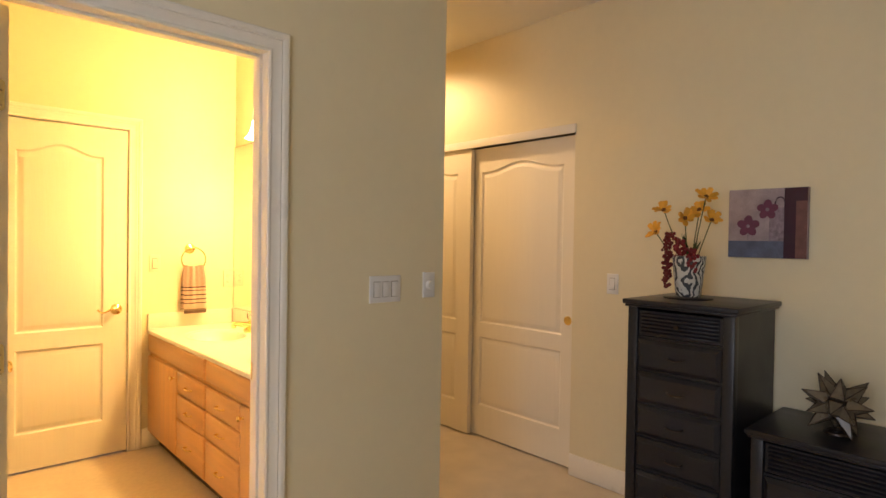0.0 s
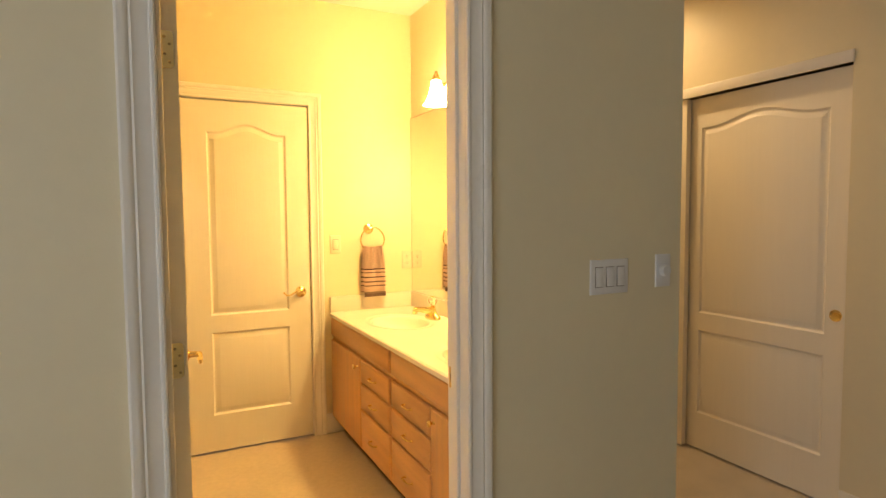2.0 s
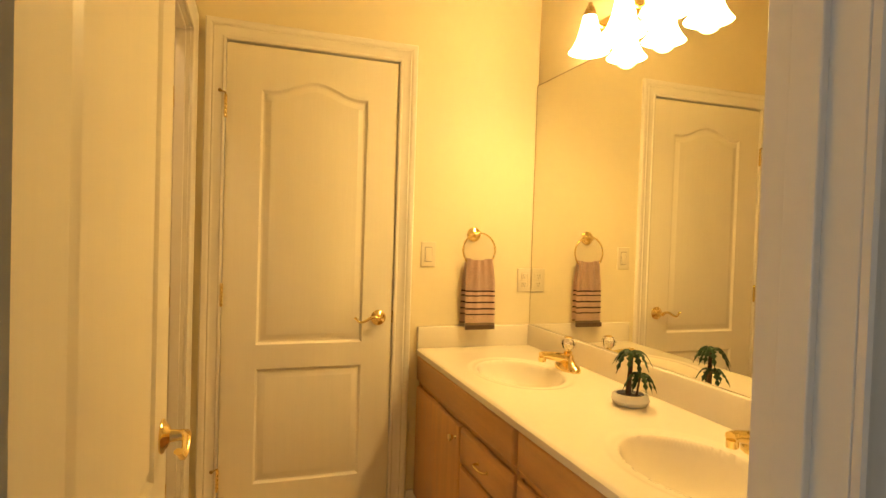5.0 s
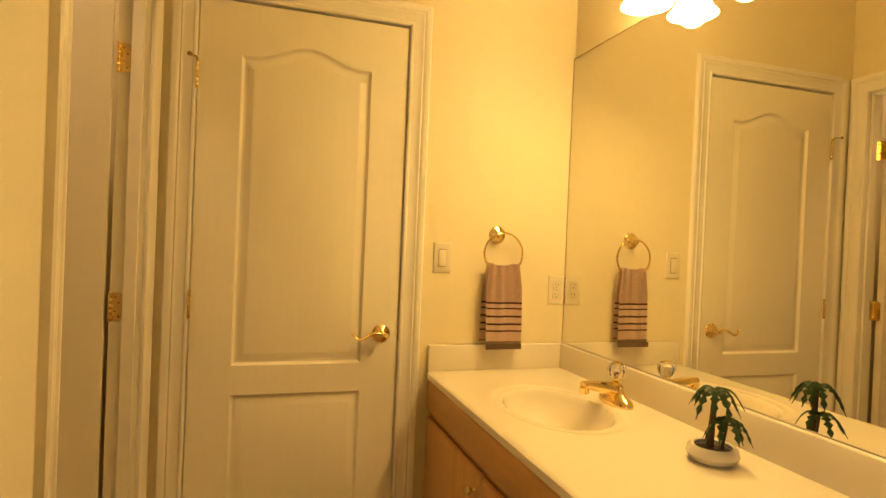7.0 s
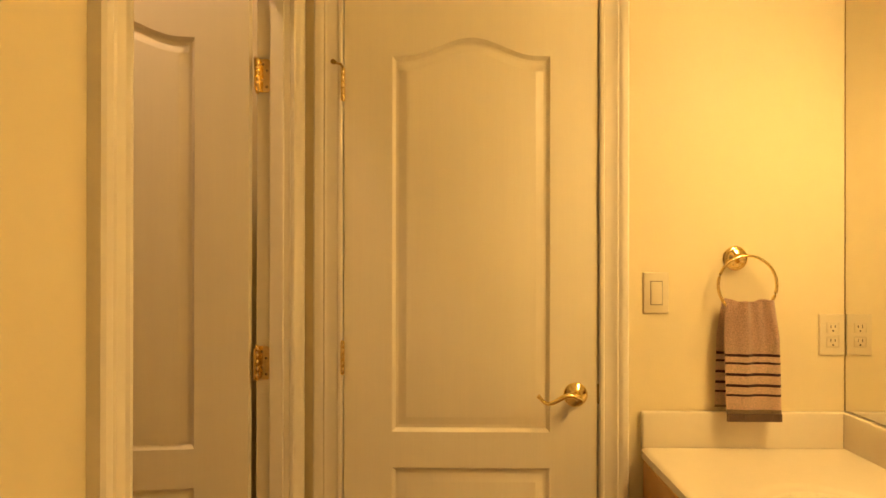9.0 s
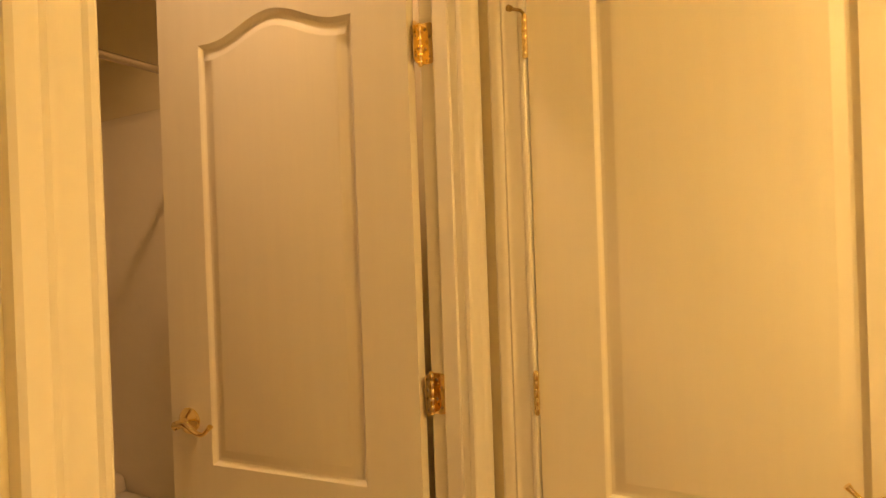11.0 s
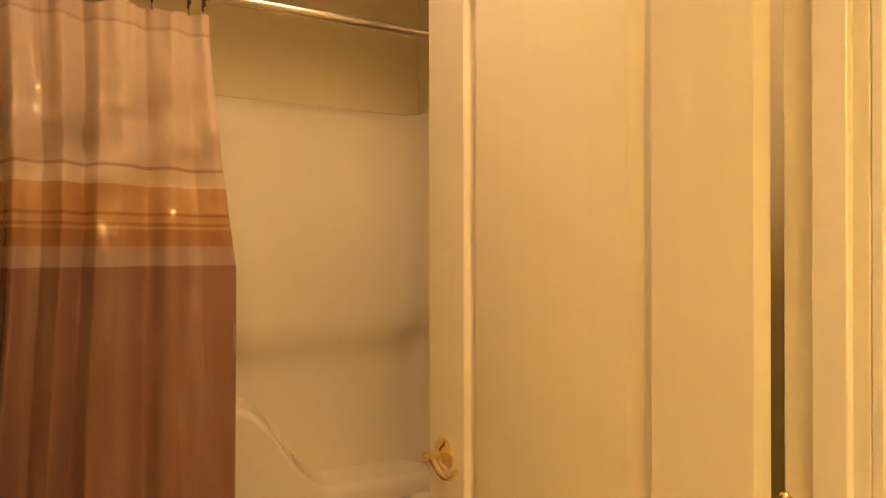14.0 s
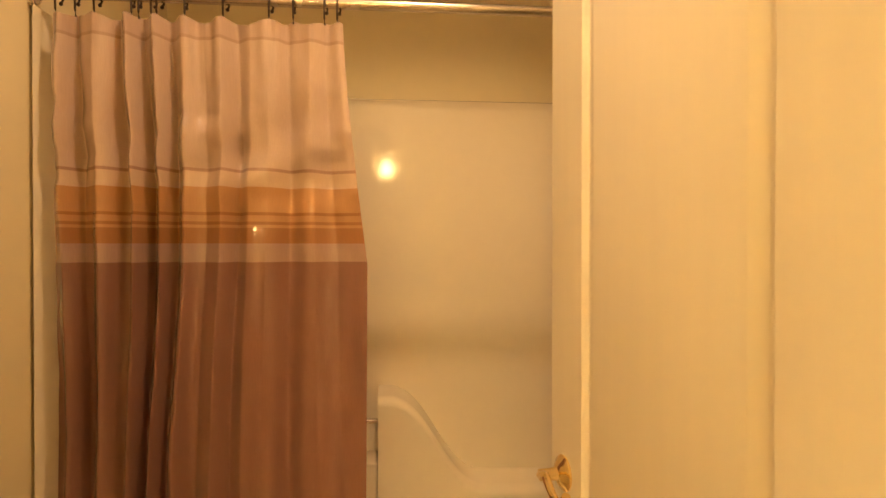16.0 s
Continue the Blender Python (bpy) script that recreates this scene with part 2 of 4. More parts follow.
def setting(name, bm, mat, label, category, m=None, angle=38):
    return tagged(part(name, bm, mat, None, "", m, angle), label, category, kind="structure")


def holder(name, m, label, category, group=""):
    ob = new(name)
    ob.empty_display_size = 0.05
    ob.matrix_basis = m
    return tagged(ob, label, category, group)


# ---- the rooms: north wall y = 0, mirror wall x = 0 ----
BATH_H, BED_H = 2.69, 2.76
TOP = 2.9
NX0, NX1 = -1.4065, -0.6885      # clear opening of the closed north door
TY0, TY1 = -0.855, -0.085      # clear opening of the tub room door
EX0, EX1 = -1.518, -0.740      # clear opening of the entry door
HEAD = 2.05
WX, WT = -1.530, -1.622         # west wall: bathroom face, tub room face
EAST = 0.130                   # hall face of the mirror wall
SY0, SY1 = -2.077, -1.957        # entry wall
CX = 1.190                     # closet wall's face
CY0, CY1 = -2.065, -0.255        # closet opening

setting("floor", boxes([((-3.4, -2.017, -0.12), (0.05, 0.45, 0.0))]), FLOOR, "beige vinyl bathroom floor with faint mottling", "floor")
setting("floor_bedroom", boxes([((-3.4, -6.4, -0.12), (CX + 0.015, -2.017, 0.0)), ((0.05, -2.017, -0.12), (2.0, 0.14, 0.0)),
                                ((CX + 0.015, -6.4, -0.12), (1.4, -2.017, 0.0))]), CARPET, "plain beige short pile bedroom carpet", "floor")
setting("ceiling", boxes([((-3.4, SY0, BATH_H), (0.0, 0.45, TOP + 0.1))]), CEILING, "cream painted bathroom ceiling", "ceiling")
setting("ceiling_bedroom", boxes([((-3.4, -6.4, BED_H), (2.0, SY0, TOP + 0.1)), ((0.0, SY0, BED_H), (2.0, 0.12, TOP + 0.1))]),
        CEILING, "cream painted bedroom and hall ceiling", "ceiling")

setting("wall_north", boxes([((WX, 0.0, 0), (NX0 - 0.02, 0.12, TOP)), ((NX1 + 0.02, 0.0, 0), (1.4, 0.12, TOP)),
                             ((NX0 - 0.02, 0.0, HEAD + 0.02), (NX1 + 0.02, 0.12, TOP))]), PAINT, "pale yellow painted bathroom wall", "wall")
setting("wall_west", boxes([((WT, TY1 + 0.02, 0), (WX, 0.45, BATH_H)), ((WT, SY1, 0), (WX, TY0 - 0.02, BATH_H)),
                            ((WT, TY0 - 0.02, HEAD + 0.02), (WX, TY1 + 0.02, BATH_H))]), PAINT, "pale yellow wall with a tub room doorway", "wall")
setting("wall_south", boxes([((-3.4, SY0, 0), (EX0 - 0.02, SY1, TOP)), ((EX1 + 0.02, SY0, 0), (EAST, SY1, TOP)),
                             ((EX0 - 0.02, SY0, HEAD + 0.02), (EX1 + 0.02, SY1, TOP))], 0), PAINT, "cream painted wall with the bathroom doorway", "wall")
setting("wall_east", boxes([((0.0, SY1, 0), (EAST, 0.0, TOP))]), PAINT, "pale yellow wall behind the vanity", "wall")
setting("wall_closet", boxes([((CX, -6.4, 0), (CX + 0.12, CY0, TOP)), ((CX, CY1, 0), (CX + 0.12, 0.0, TOP)),
                              ((CX, CY0, 2.085), (CX + 0.12, CY1, TOP))]), PAINT, "cream painted bedroom wall with a closet opening", "wall")
setting("wall_closet_inner", boxes([((2.0, -2.2, 0), (2.1, 0.12, TOP)), ((CX + 0.12, -2.2, 0), (2.0, -2.1, TOP)),
                                    ((1.4, 0.02, 0), (2.0, 0.12, TOP))]), PAINT, "plain painted closet wall", "wall")
setting("wall_bedroom_west", boxes([((-3.5, -6.4, 0), (-3.4, -5.25, TOP)), ((-3.5, -3.15, 0), (-3.4, 0.45, TOP)),
                                    ((-3.5, -5.25, 0), (-3.4, -3.15, 0.85)), ((-3.5, -5.25, 2.25), (-3.4, -3.15, TOP))]),
        PAINT, "cream painted bedroom wall with a window", "wall")
setting("wall_bedroom_south", boxes([((-3.4, -6.4, 0), (CX, -6.28, TOP))]), PAINT, "cream painted bedroom wall", "wall")
w1 = setting("window_1", boxes([((-3.49, -5.25, 0.85), (-3.42, -5.20, 2.25)), ((-3.49, -3.20, 0.85), (-3.42, -3.15, 2.25)),
                                ((-3.49, -5.20, 0.85), (-3.42, -3.20, 0.9)), ((-3.49, -5.20, 2.2), (-3.42, -3.20, 2.25)),
                                ((-3.48, -4.22, 0.9), (-3.43, -4.18, 2.2))]), TRIM, "white framed bedroom window", "window")
for y0 in (-5.20, -4.18):
    pane = part("pane", box((-3.458, y0, 0.9), (-3.452, y0 + 0.98, 2.2)), WINDOW_GLASS, w1)
    pane.visible_shadow = False
setting("ground", boxes([((-80, -80, -0.6), (80, 80, -0.5))]), material("lawn", (0.07, 0.10, 0.04), 0.9, vary=0.3), "green lawn outside the window", "ground")
# tub room
AY0, AY1 = -1.325, 0.200
setting("wall_tub_south", boxes([((-3.4, SY1, 0), (WT, AY0, BATH_H))]), PAINT, "plain painted tub room wall", "wall")
setting("wall_tub_north", boxes([((-3.4, AY1, 0), (WT, 0.45, BATH_H))]), PAINT, "plain painted wall at the end of the tub", "wall")
setting("wall_tub_back", boxes([((-3.4, AY0, 0), (-3.343, AY1, BATH_H))]), PAINT, "plain painted wall above the tub surround", "wall")


# ---- door trim ----
CASING = [(0, 0), (0, 0.009), (0.004, 0.012), (0.010, 0.012), (0.014, 0.008), (0.030, 0.009), (0.040, 0.012), (0.047, 0.016), (0.052, 0.013),
          (0.056, 0.017), (0.064, 0.020), (0.074, 0.020), (0.079, 0.016), (0.080, 0)]


def casing(u0, u1, zt, place, label, z0=0.0):
    """Moulded casing round three sides of an opening; place(u, z, proud) gives the point in the world."""
    bm = bmesh.new()
    loops = []
    for u, z, du, dz in ((u0, z0, -1, 0), (u0, zt, -1, 1), (u1, zt, 1, 1), (u1, z0, 1, 0)):
        loops.append([bm.verts.new(place(u + w * du, z + w * dz, d)) for w, d in CASING])
    for a, b in zip(loops, loops[1:]):
        for i in range(len(CASING) - 1):
            bm.faces.new((a[i], a[i + 1], b[i + 1], b[i]))
    return setting("trim", bm, TRIM, label, "door casing", angle=25)


def jamb(u0, u1, zt, place, depth, stop, label):
    """Lining boards of an opening with a stop moulding; place(u, depth, z)."""
    bm = bmesh.new()

    def slab(a, b, c, d, e, f):
        p, q = place(a, b, c), place(d, e, f)
        bm_box(bm, [min(x, y) for x, y in zip(p, q)], [max(x, y) for x, y in zip(p, q)], 0.0015, 1)
    slab(u0 - 0.02, 0, 0, u0, depth, zt + 0.02)
    slab(u1, 0, 0, u1 + 0.02, depth, zt + 0.02)
    slab(u0, 0, zt, u1, depth, zt + 0.02)
    s0, s1 = stop
    slab(u0, s0, 0, u0 + 0.011, s1, zt)
    slab(u1 - 0.011, s0, 0, u1, s1, zt)
    slab(u0 + 0.011, s0, zt - 0.011, u1 - 0.011, s1, zt)
    return setting("trim", bm, TRIM, label, "door jamb")


casing(NX0, NX1, HEAD, lambda u, z, d: (u, -d, z), "white moulded casing round a closed bathroom door")
jamb(NX0, NX1, HEAD, lambda u, d, z: (u, 0.001 + d, z), 0.118, (0.040, 0.075), "white painted door jamb")
casing(TY0, TY1, HEAD, lambda u, z, d: (WX + d, u, z), "white moulded casing round the tub room doorway")
jamb(TY0, TY1, HEAD, lambda u, d, z: (WX - 0.001 - d, u, z), WX - WT - 0.002, (0.016, 0.052), "white painted jamb of the tub room doorway")
casing(EX0, EX1, HEAD, lambda u, z, d: (u, SY0 - d, z), "white moulded casing round the bathroom entry")
jamb(EX0, EX1, HEAD, lambda u, d, z: (u, SY0 + 0.001 + d, z), 0.118, (0.040, 0.078), "white painted jamb of the bathroom entry")


def baseboard(lo, hi):
    bm = bm_box(bmesh.new(), lo, hi, 0.006, 2)
    return setting("baseboard", bm, TRIM, "tall white painted baseboard", "baseboard")


for lo, hi in [((NX1 + 0.081, -0.014, 0.001), (-0.50, -0.0005, 0.13)), ((CX - 0.014, -6.2, 0.001), (CX - 0.0005, CY0 - 0.002, 0.13)),
               ((EX1 + 0.081, SY0 - 0.014, 0.001), (EAST + 0.014, SY0 - 0.0005, 0.13)), ((EAST + 0.0005, SY0 + 0.001, 0.001), (EAST + 0.014, -0.02, 0.13)),
               ((-3.38, SY0 - 0.014, 0.001), (EX0 - 0.081, SY0 - 0.0005, 0.13)), ((WX + 0.0005, SY1 + 0.86, 0.001), (WX + 0.014, TY0 - 0.081, 0.13))]:
    baseboard(lo, hi)


# ---- doors ----
def inset(pts, d):
    out, n = [], len(pts)
    for i in range(n):
        p, a, b = Vector(pts[i]), Vector(pts[i - 1]), Vector(pts[(i + 1) % n])
        e1, e2 = (p - a).normalized(), (b - p).normalized()
        n1, n2 = Vector((-e1.y, e1.x)), Vector((-e2.y, e2.x))
        k = n1 + n2
        out.append(p + k * (d / max(0.25, 1 + n1.dot(n2))))
    return out


def panel_outline(x0, x1, z0, z1, rise):
    """Counter-clockwise outline with a swelled top."""
    pts = [(x0, z0), (x1, z0)]
    n = 28 if rise else 1
    for i in range(n + 1):
        u = 1 - 2 * i / n
        pts.append((x0 + (x1 - x0) * (1 - i / n), z1 + rise * (0.5 + 0.5 * math.cos(math.pi * min(1, abs(u) / 0.84)))))
    return pts


MOULD = [(0.0, 0.0), (0.002, 0.0015), (0.005, 0.0065), (0.010, 0.0105), (0.015, 0.0112), (0.020, 0.0098), (0.038, 0.0020), (0.042, 0.0012)]


def moulded_panel(pts, y, sign):
    bm = bmesh.new()
    loops = [[bm.verts.new((p[0], y + sign * depth, p[1])) for p in inset(pts, d)] for d, depth in MOULD]
    for a, b in zip(loops, loops[1:]):
        for i in range(len(a)):
            j = (i + 1) % len(a)
            bm.faces.new((a[i], a[j], b[j], b[i]))
    es = [bm.edges.get((loops[-1][i], loops[-1][(i + 1) % len(pts)])) for i in range(len(pts))]
    bmesh.ops.triangle_fill(bm, use_beauty=True, edges=es)
    return bm


THICK = 0.035


def door(name, w, h, m, label, stile=0.135, drop=0.0):
    """Two-panel moulded door: hinge edge at local x = 0, front face at y = 0 looking to -y."""
    shapes = [("lower_panel", panel_outline(stile, w - stile + 0.002, 0.213, 0.698, 0)),
              ("upper_panel", panel_outline(stile, w - stile + 0.002, 0.798, 1.853, 0.052))]
    bm = bmesh.new()
    rims = []
    for y in (0.0, THICK):
        es = []
        rim = [bm.verts.new((x, y, z)) for x, z in ((0, 0), (w, 0), (w, h), (0, h))]
        rims.append(rim)
        for loop in [rim] + [[bm.verts.new((p[0], y, p[1])) for p in s] for _, s in shapes]:
            es += [bm.edges.new((loop[i], loop[(i + 1) % len(loop)])) for i in range(len(loop))]
        bmesh.ops.triangle_fill(bm, use_beauty=True, edges=es)
    for i in range(4):
        j = (i + 1) % 4
        bm.faces.new((rims[0][i], rims[0][j], rims[1][j], rims[1][i]))
    d = setting(name, bm, DOOR, label, "door", m, 30)
    for pname, s in shapes:
        part(pname, moulded_panel(s, 0.0, 1), DOOR, d, angle=25)
        part(pname, moulded_panel(s, THICK, -1), DOOR, d, angle=25)
    return d


def lever_handle(d, x, z, y, out, along):
    """Brass lever on a round rose; out is the side (+1 or -1 in y), along the way it points in x."""
    turn = Matrix.Translation((x, y, z)) @ Matrix.Rotation(radians(90 if out < 0 else -90), 4, "X")
    h = part("door_handle", lathe([(0.0, 0.0), (0.033, 0.0), (0.034, 0.003), (0.031, 0.007), (0.026, 0.009), (0.022, 0.013), (0.013, 0.017),
                                   (0.011, 0.03), (0.011, 0.050), (0.0, 0.052)], 36, turn), BRASS, d, "polished brass lever handle")
    pts, rad = [], []
    for i in range(15):
        k = i / 14
        pts.append((x + along * (0.112 * k), y + out * (0.046 + 0.006 * math.sin(k * math.pi)), z + 0.010 * math.sin(k * 2.6 * math.pi / 1.3) - 0.004 * k + (0.012 * max(0, k - 0.82) / 0.18)))
        rad.append(0.010 - 0.0045 * k + (0.003 if k > 0.93 else 0))
    part("lever", tube(pts, rad, 12, flat=0.8), BRASS, h)
    return h


def butt_hinge(d, x, y, z, open_leaf, stop_pin=False, mat=BRASS, spread=0.0):
    """Barrel hinge with its pin at (x, y); open_leaf: ways in which the leaves lie, as x, y pairs."""
    b = bmesh.new()
    for k in range(5):
        lathe([(0, 0), (0.0055, 0), (0.0062, 0.001), (0.0062, 0.0166), (0.0055, 0.0176), (0, 0.0176)], 14,
              Matrix.Translation((x, y, z - 0.0445 + k * 0.0178)), b)
    for s in (-1, 1):
        lathe([(0, -0.004), (0.004, -0.003), (0.0055, 0.0), (0, 0.0005)], 12, Matrix.Translation((x, y, z + s * 0.0445)) @ (Matrix.Rotation(math.pi, 4, "X") if s > 0 else Matrix()), b)
    h = part("hinge", b, mat, d, "brass butt hinge")
    for lx, ly in open_leaf:
        bm = bmesh.new()
        n = Vector((-ly, lx, 0)) * 0.0012
        way = Vector((lx, ly, 0))
        outline = [(0.003, -0.0445), (0.026, -0.0445), (0.031, -0.0425), (0.034, -0.037), (0.034, 0.037), (0.031, 0.0425), (0.026, 0.0445), (0.003, 0.0445)]
        a = [bm.verts.new(Vector((x, y, z)) + way * u + Vector((0, 0, v)) + n) for u, v in outline]
        c = [bm.verts.new(Vector((x, y, z)) + way * u + Vector((0, 0, v)) - n) for u, v in outline]
        bm.faces.new(a), bm.faces.new(c)
        for i in range(8):
            j = (i + 1) % 8
            bm.faces.new((a[i], a[j], c[j], c[i]))
        leaf = part("hinge_leaf", bm, mat, h)
        sc = bmesh.new()
        for u, v in ((0.014, 0.030), (0.025, 0.013), (0.014, -0.012), (0.025, -0.030)):
            p = Vector((x, y, z)) + way * u + Vector((0, 0, v))
            lathe([(0, -0.0024), (0.0022, -0.0022), (0.0036, -0.0016), (0.0036, 0.0016), (0.0022, 0.0022), (0, 0.0024)], 10,
                  Matrix.Translation(p) @ Vector((0, 0, 1)).rotation_difference(n).to_matrix().to_4x4(), sc)
        part("screws", sc, BRONZE, h)
    if stop_pin:
        part("hinge_stop", tube([(x, y, z + 0.048), (x - 0.004, y - 0.012, z + 0.052), (x - 0.018, y - 0.03, z + 0.052)], 0.0035), BRONZE, h)
        part("hinge_stop", lathe([(0, 0), (0.007, 0), (0.007, 0.008), (0, 0.008)], 14, Matrix.Translation((x - 0.018, y - 0.03, z + 0.052))
                                 @ Vector((0, 0, 1)).rotation_difference(Vector((-0.45, -0.9, 0))).to_matrix().to_4x4()), BRONZE, h)
    return h


# the closed door in the north wall
W28, W32, DH = 0.711, 0.772, 2.03
d1 = door("door_1", W28, DH, pose(NX0 + 0.0035, 0.001, 0.012), "closed white two-panel door with a brass lever")
lever_handle(d1, W28 - 0.062, 0.905, 0.0, -1, -1)
for k, z in enumerate((1.783, 1.02, 0.26)):
    butt_hinge(d1, -0.002, -0.0115, z - 0.012, [], k != 1)
part("latch_plate", box((W28 - 0.001, -0.0012, 0.88), (W28 + 0.0035, 0.012, 0.935), 0.0005, 1), BRONZE, d1)

# the tub room door, swung into the tub room
SWING = -83.8
pin2 = Matrix.Translation((WT + 0.006, TY1 - 0.003, 0.012))
d2 = door("door_2", W28, DH, pin2 @ Matrix.Rotation(radians(-90 + SWING), 4, "Z") @ Matrix.Translation((0.014, 0.006, 0)),
          "white two-panel tub room door standing wide open")
lever_handle(d2, W28 - 0.062, 0.905, THICK, 1, -1)
jamb_way = Matrix.Rotation(radians(90 - SWING), 3, "Z") @ Vector((1, 0, 0))
for z in (1.783, 1.02, 0.26):
    butt_hinge(d2, -0.012, -0.006, z - 0.012, [(0, 1), (jamb_way.x, jamb_way.y)])

# the entry door, swung fully into the bathroom
pin3 = Matrix.Translation((EX0 + 0.001, SY1 + 0.006, 0.012))
d3 = door("door_3", W32, DH, pin3 @ Matrix.Rotation(radians(88.8), 4, "Z") @ Matrix.Translation((0.004, -THICK - 0.012, 0)),
          "white two-panel entry door standing wide open")
lever_handle(d3, W32 - 0.062, 0.862, 0.0, -1, -1)
for z in (1.783, 1.02, 0.26):
    butt_hinge(d3, -0.004, THICK + 0.008, z - 0.012, [(0, -1), (-1, 0)], mat=BRONZE if z < 1 else BRASS)
strike = setting("trim_strike", box((EX1 - 0.0018, SY1 - 0.05, 0.85), (EX1 + 0.001, SY1 - 0.012, 0.915), 0.0006, 1), BRASS, "brass strike plate let into the jamb", "strike plate")
part("latch_hole", box((EX1 - 0.0024, SY1 - 0.040, 0.868), (EX1 - 0.0005, SY1 - 0.022, 0.897), 0.0003, 1), SLOT, strike)

# sliding closet doors
d4 = door("door_4", 0.96, 2.02, pose(CX + 0.058, -1.120, 0.012, 0, 0, -90), "white two-panel sliding closet door in the rear track")
part("finger_pull", lathe([(0, 0.0005), (0.018, 0.0005), (0.022, 0.003), (0.026, 0.004), (0.028, 0.002), (0.028, 0.0)], 28,
                          Matrix.Translation((0.875, 0, 0.893)) @ Matrix.Rotation(radians(90), 4, "X")), BRASS, d4, "round brass finger pull")
door("door_5", 0.93, 2.02, pose(CX + 0.012, -0.260, 0.012, 0, 0, -90), "white two-panel sliding closet door in the front track")
setting("trim_closet", boxes([((CX - 0.010, CY0 - 0.004, 2.032), (CX + 0.005, CY1, 2.086))], 0.004), TRIM, "white track fascia over the closet doors", "closet trim")
setting("trim_track", boxes([((CX + 0.004, CY0, 2.045), (CX + 0.11, CY1, 2.084))]), BRONZE, "dark sliding door track", "door track")


# ---- vanity: face at x = -0.554, from the north wall to the entry wall ----
FX, CT = -0.554, 0.777
VY0, VY1 = SY1 + 0.002, -0.002
MID = -1.020


def cabinet(name, y0, y1, label):
    c = holder(name, pose(0, 0, 0), label, "cabinet", "vanity cabinets")
    part("body", boxes([((FX + 0.018, y0, 0.09), (-0.003, y0 + 0.016, CT - 0.025)), ((FX + 0.018, y1 - 0.016, 0.09), (-0.003, y1, CT - 0.025)),
                        ((FX + 0.018, y0 + 0.016, 0.09), (-0.003, y1 - 0.016, 0.106)), ((-0.012, y0 + 0.016, 0.106), (-0.003, y1 - 0.016, CT - 0.025))]), MAPLE, c)
    frame_bits = [((FX, y0, 0.09), (FX + 0.018, y0 + 0.02, CT - 0.026)), ((FX, y1 - 0.02, 0.09), (FX + 0.018, y1, CT - 0.026)),
                  ((FX, y0 + 0.02, 0.612), (FX + 0.018, y1 - 0.02, 0.628)), ((FX, y0 + 0.02, 0.09), (FX + 0.018, y1 - 0.02, 0.105)),
                  ((FX + 0.006, y0 + 0.02, 0.106), (FX + 0.018, y1 - 0.02, 0.612))]
    part("face_frame", boxes(frame_bits), MAPLE, c)
    part("toe_kick", boxes([((FX + 0.06, y0, 0.0), (FX + 0.075, y1, 0.09))]), GAP, c)
    return c


def slab_front(name, parent, y0, y1, z0, z1, mat):
    bm = box((FX - 0.018, y0, z0), (FX - 0.0005, y1, z1))
    edges = [e for e in bm.edges if all(v.co.x < FX - 0.01 for v in e.verts)]
    bmesh.ops.bevel(bm, geom=edges, offset=0.009, segments=3, profile=0.35, affect="EDGES")
    return part(name, bm, mat, parent)


def pull(front, y, z):
    h = part("handle", tube([(FX - 0.016, y - 0.038, z), (FX - 0.034, y - 0.036, z + 0.001), (FX - 0.040, y - 0.028, z + 0.002), (FX - 0.042, y, z + 0.003),
                             (FX - 0.040, y + 0.028, z + 0.002), (FX - 0.034, y + 0.036, z + 0.001), (FX - 0.016, y + 0.038, z)],
                            [0.0045, 0.0035, 0.0032, 0.0045, 0.0032, 0.0035, 0.0045], 10), BRASS, front, "curved brass drawer pull")
    for s in (-1, 1):
        part("foot", lathe([(0, 0), (0.007, 0), (0.0065, 0.003), (0.004, 0.005), (0, 0.006)], 16,
                           Matrix.Translation((FX - 0.018, y + s * 0.038, z)) @ Matrix.Rotation(radians(-90), 4, "Y")), BRASS, h)


def knob(front, y, z):
    part("knob", lathe([(0, 0), (0.008, 0), (0.006, 0.004), (0.005, 0.010), (0.011, 0.017), (0.0145, 0.022), (0.013, 0.027), (0, 0.029)], 24,
                       Matrix.Translation((FX - 0.018, y, z)) @ Matrix.Rotation(radians(-90), 4, "Y")), BRASS, front, "round brass knob")


def fill(c, door_y, drawer_y, false_y, knob_y):
    slab_front("false_front", c, *false_y, 0.632, 0.745, MAPLE_H)
    dr = slab_front("cabinet_door", c, *door_y, 0.110, 0.606, MAPLE)
    knob(dr, knob_y, 0.556)
    my = (drawer_y[0] + drawer_y[1]) / 2
    for z0, z1, hz in ((0.478, 0.606, 0.541), (0.332, 0.470, 0.402), (0.110, 0.324, 0.212)):
        d = slab_front("drawer", c, *drawer_y, z0, z1, MAPLE_H)
        pull(d, my, hz)


c1 = cabinet("vanity_cabinet", MID + 0.001, VY1, "honey maple vanity cabinet with three drawers and a door")
fill(c1, (-0.575, -0.012), (MID + 0.012, -0.583), (MID + 0.012, -0.012), -0.540)
c2 = cabinet("vanity_cabinet", VY0, MID - 0.001, "honey maple vanity cabinet beside the entry wall")
fill(c2, (VY0 + 0.012, -1.466), (-1.458, MID - 0.012), (VY0 + 0.012, MID - 0.012), -1.505)

# worktop with two moulded basins
BASINS = [(-0.310, -0.515), (-0.310, -1.435)]
RX, RY = 0.152, 0.212


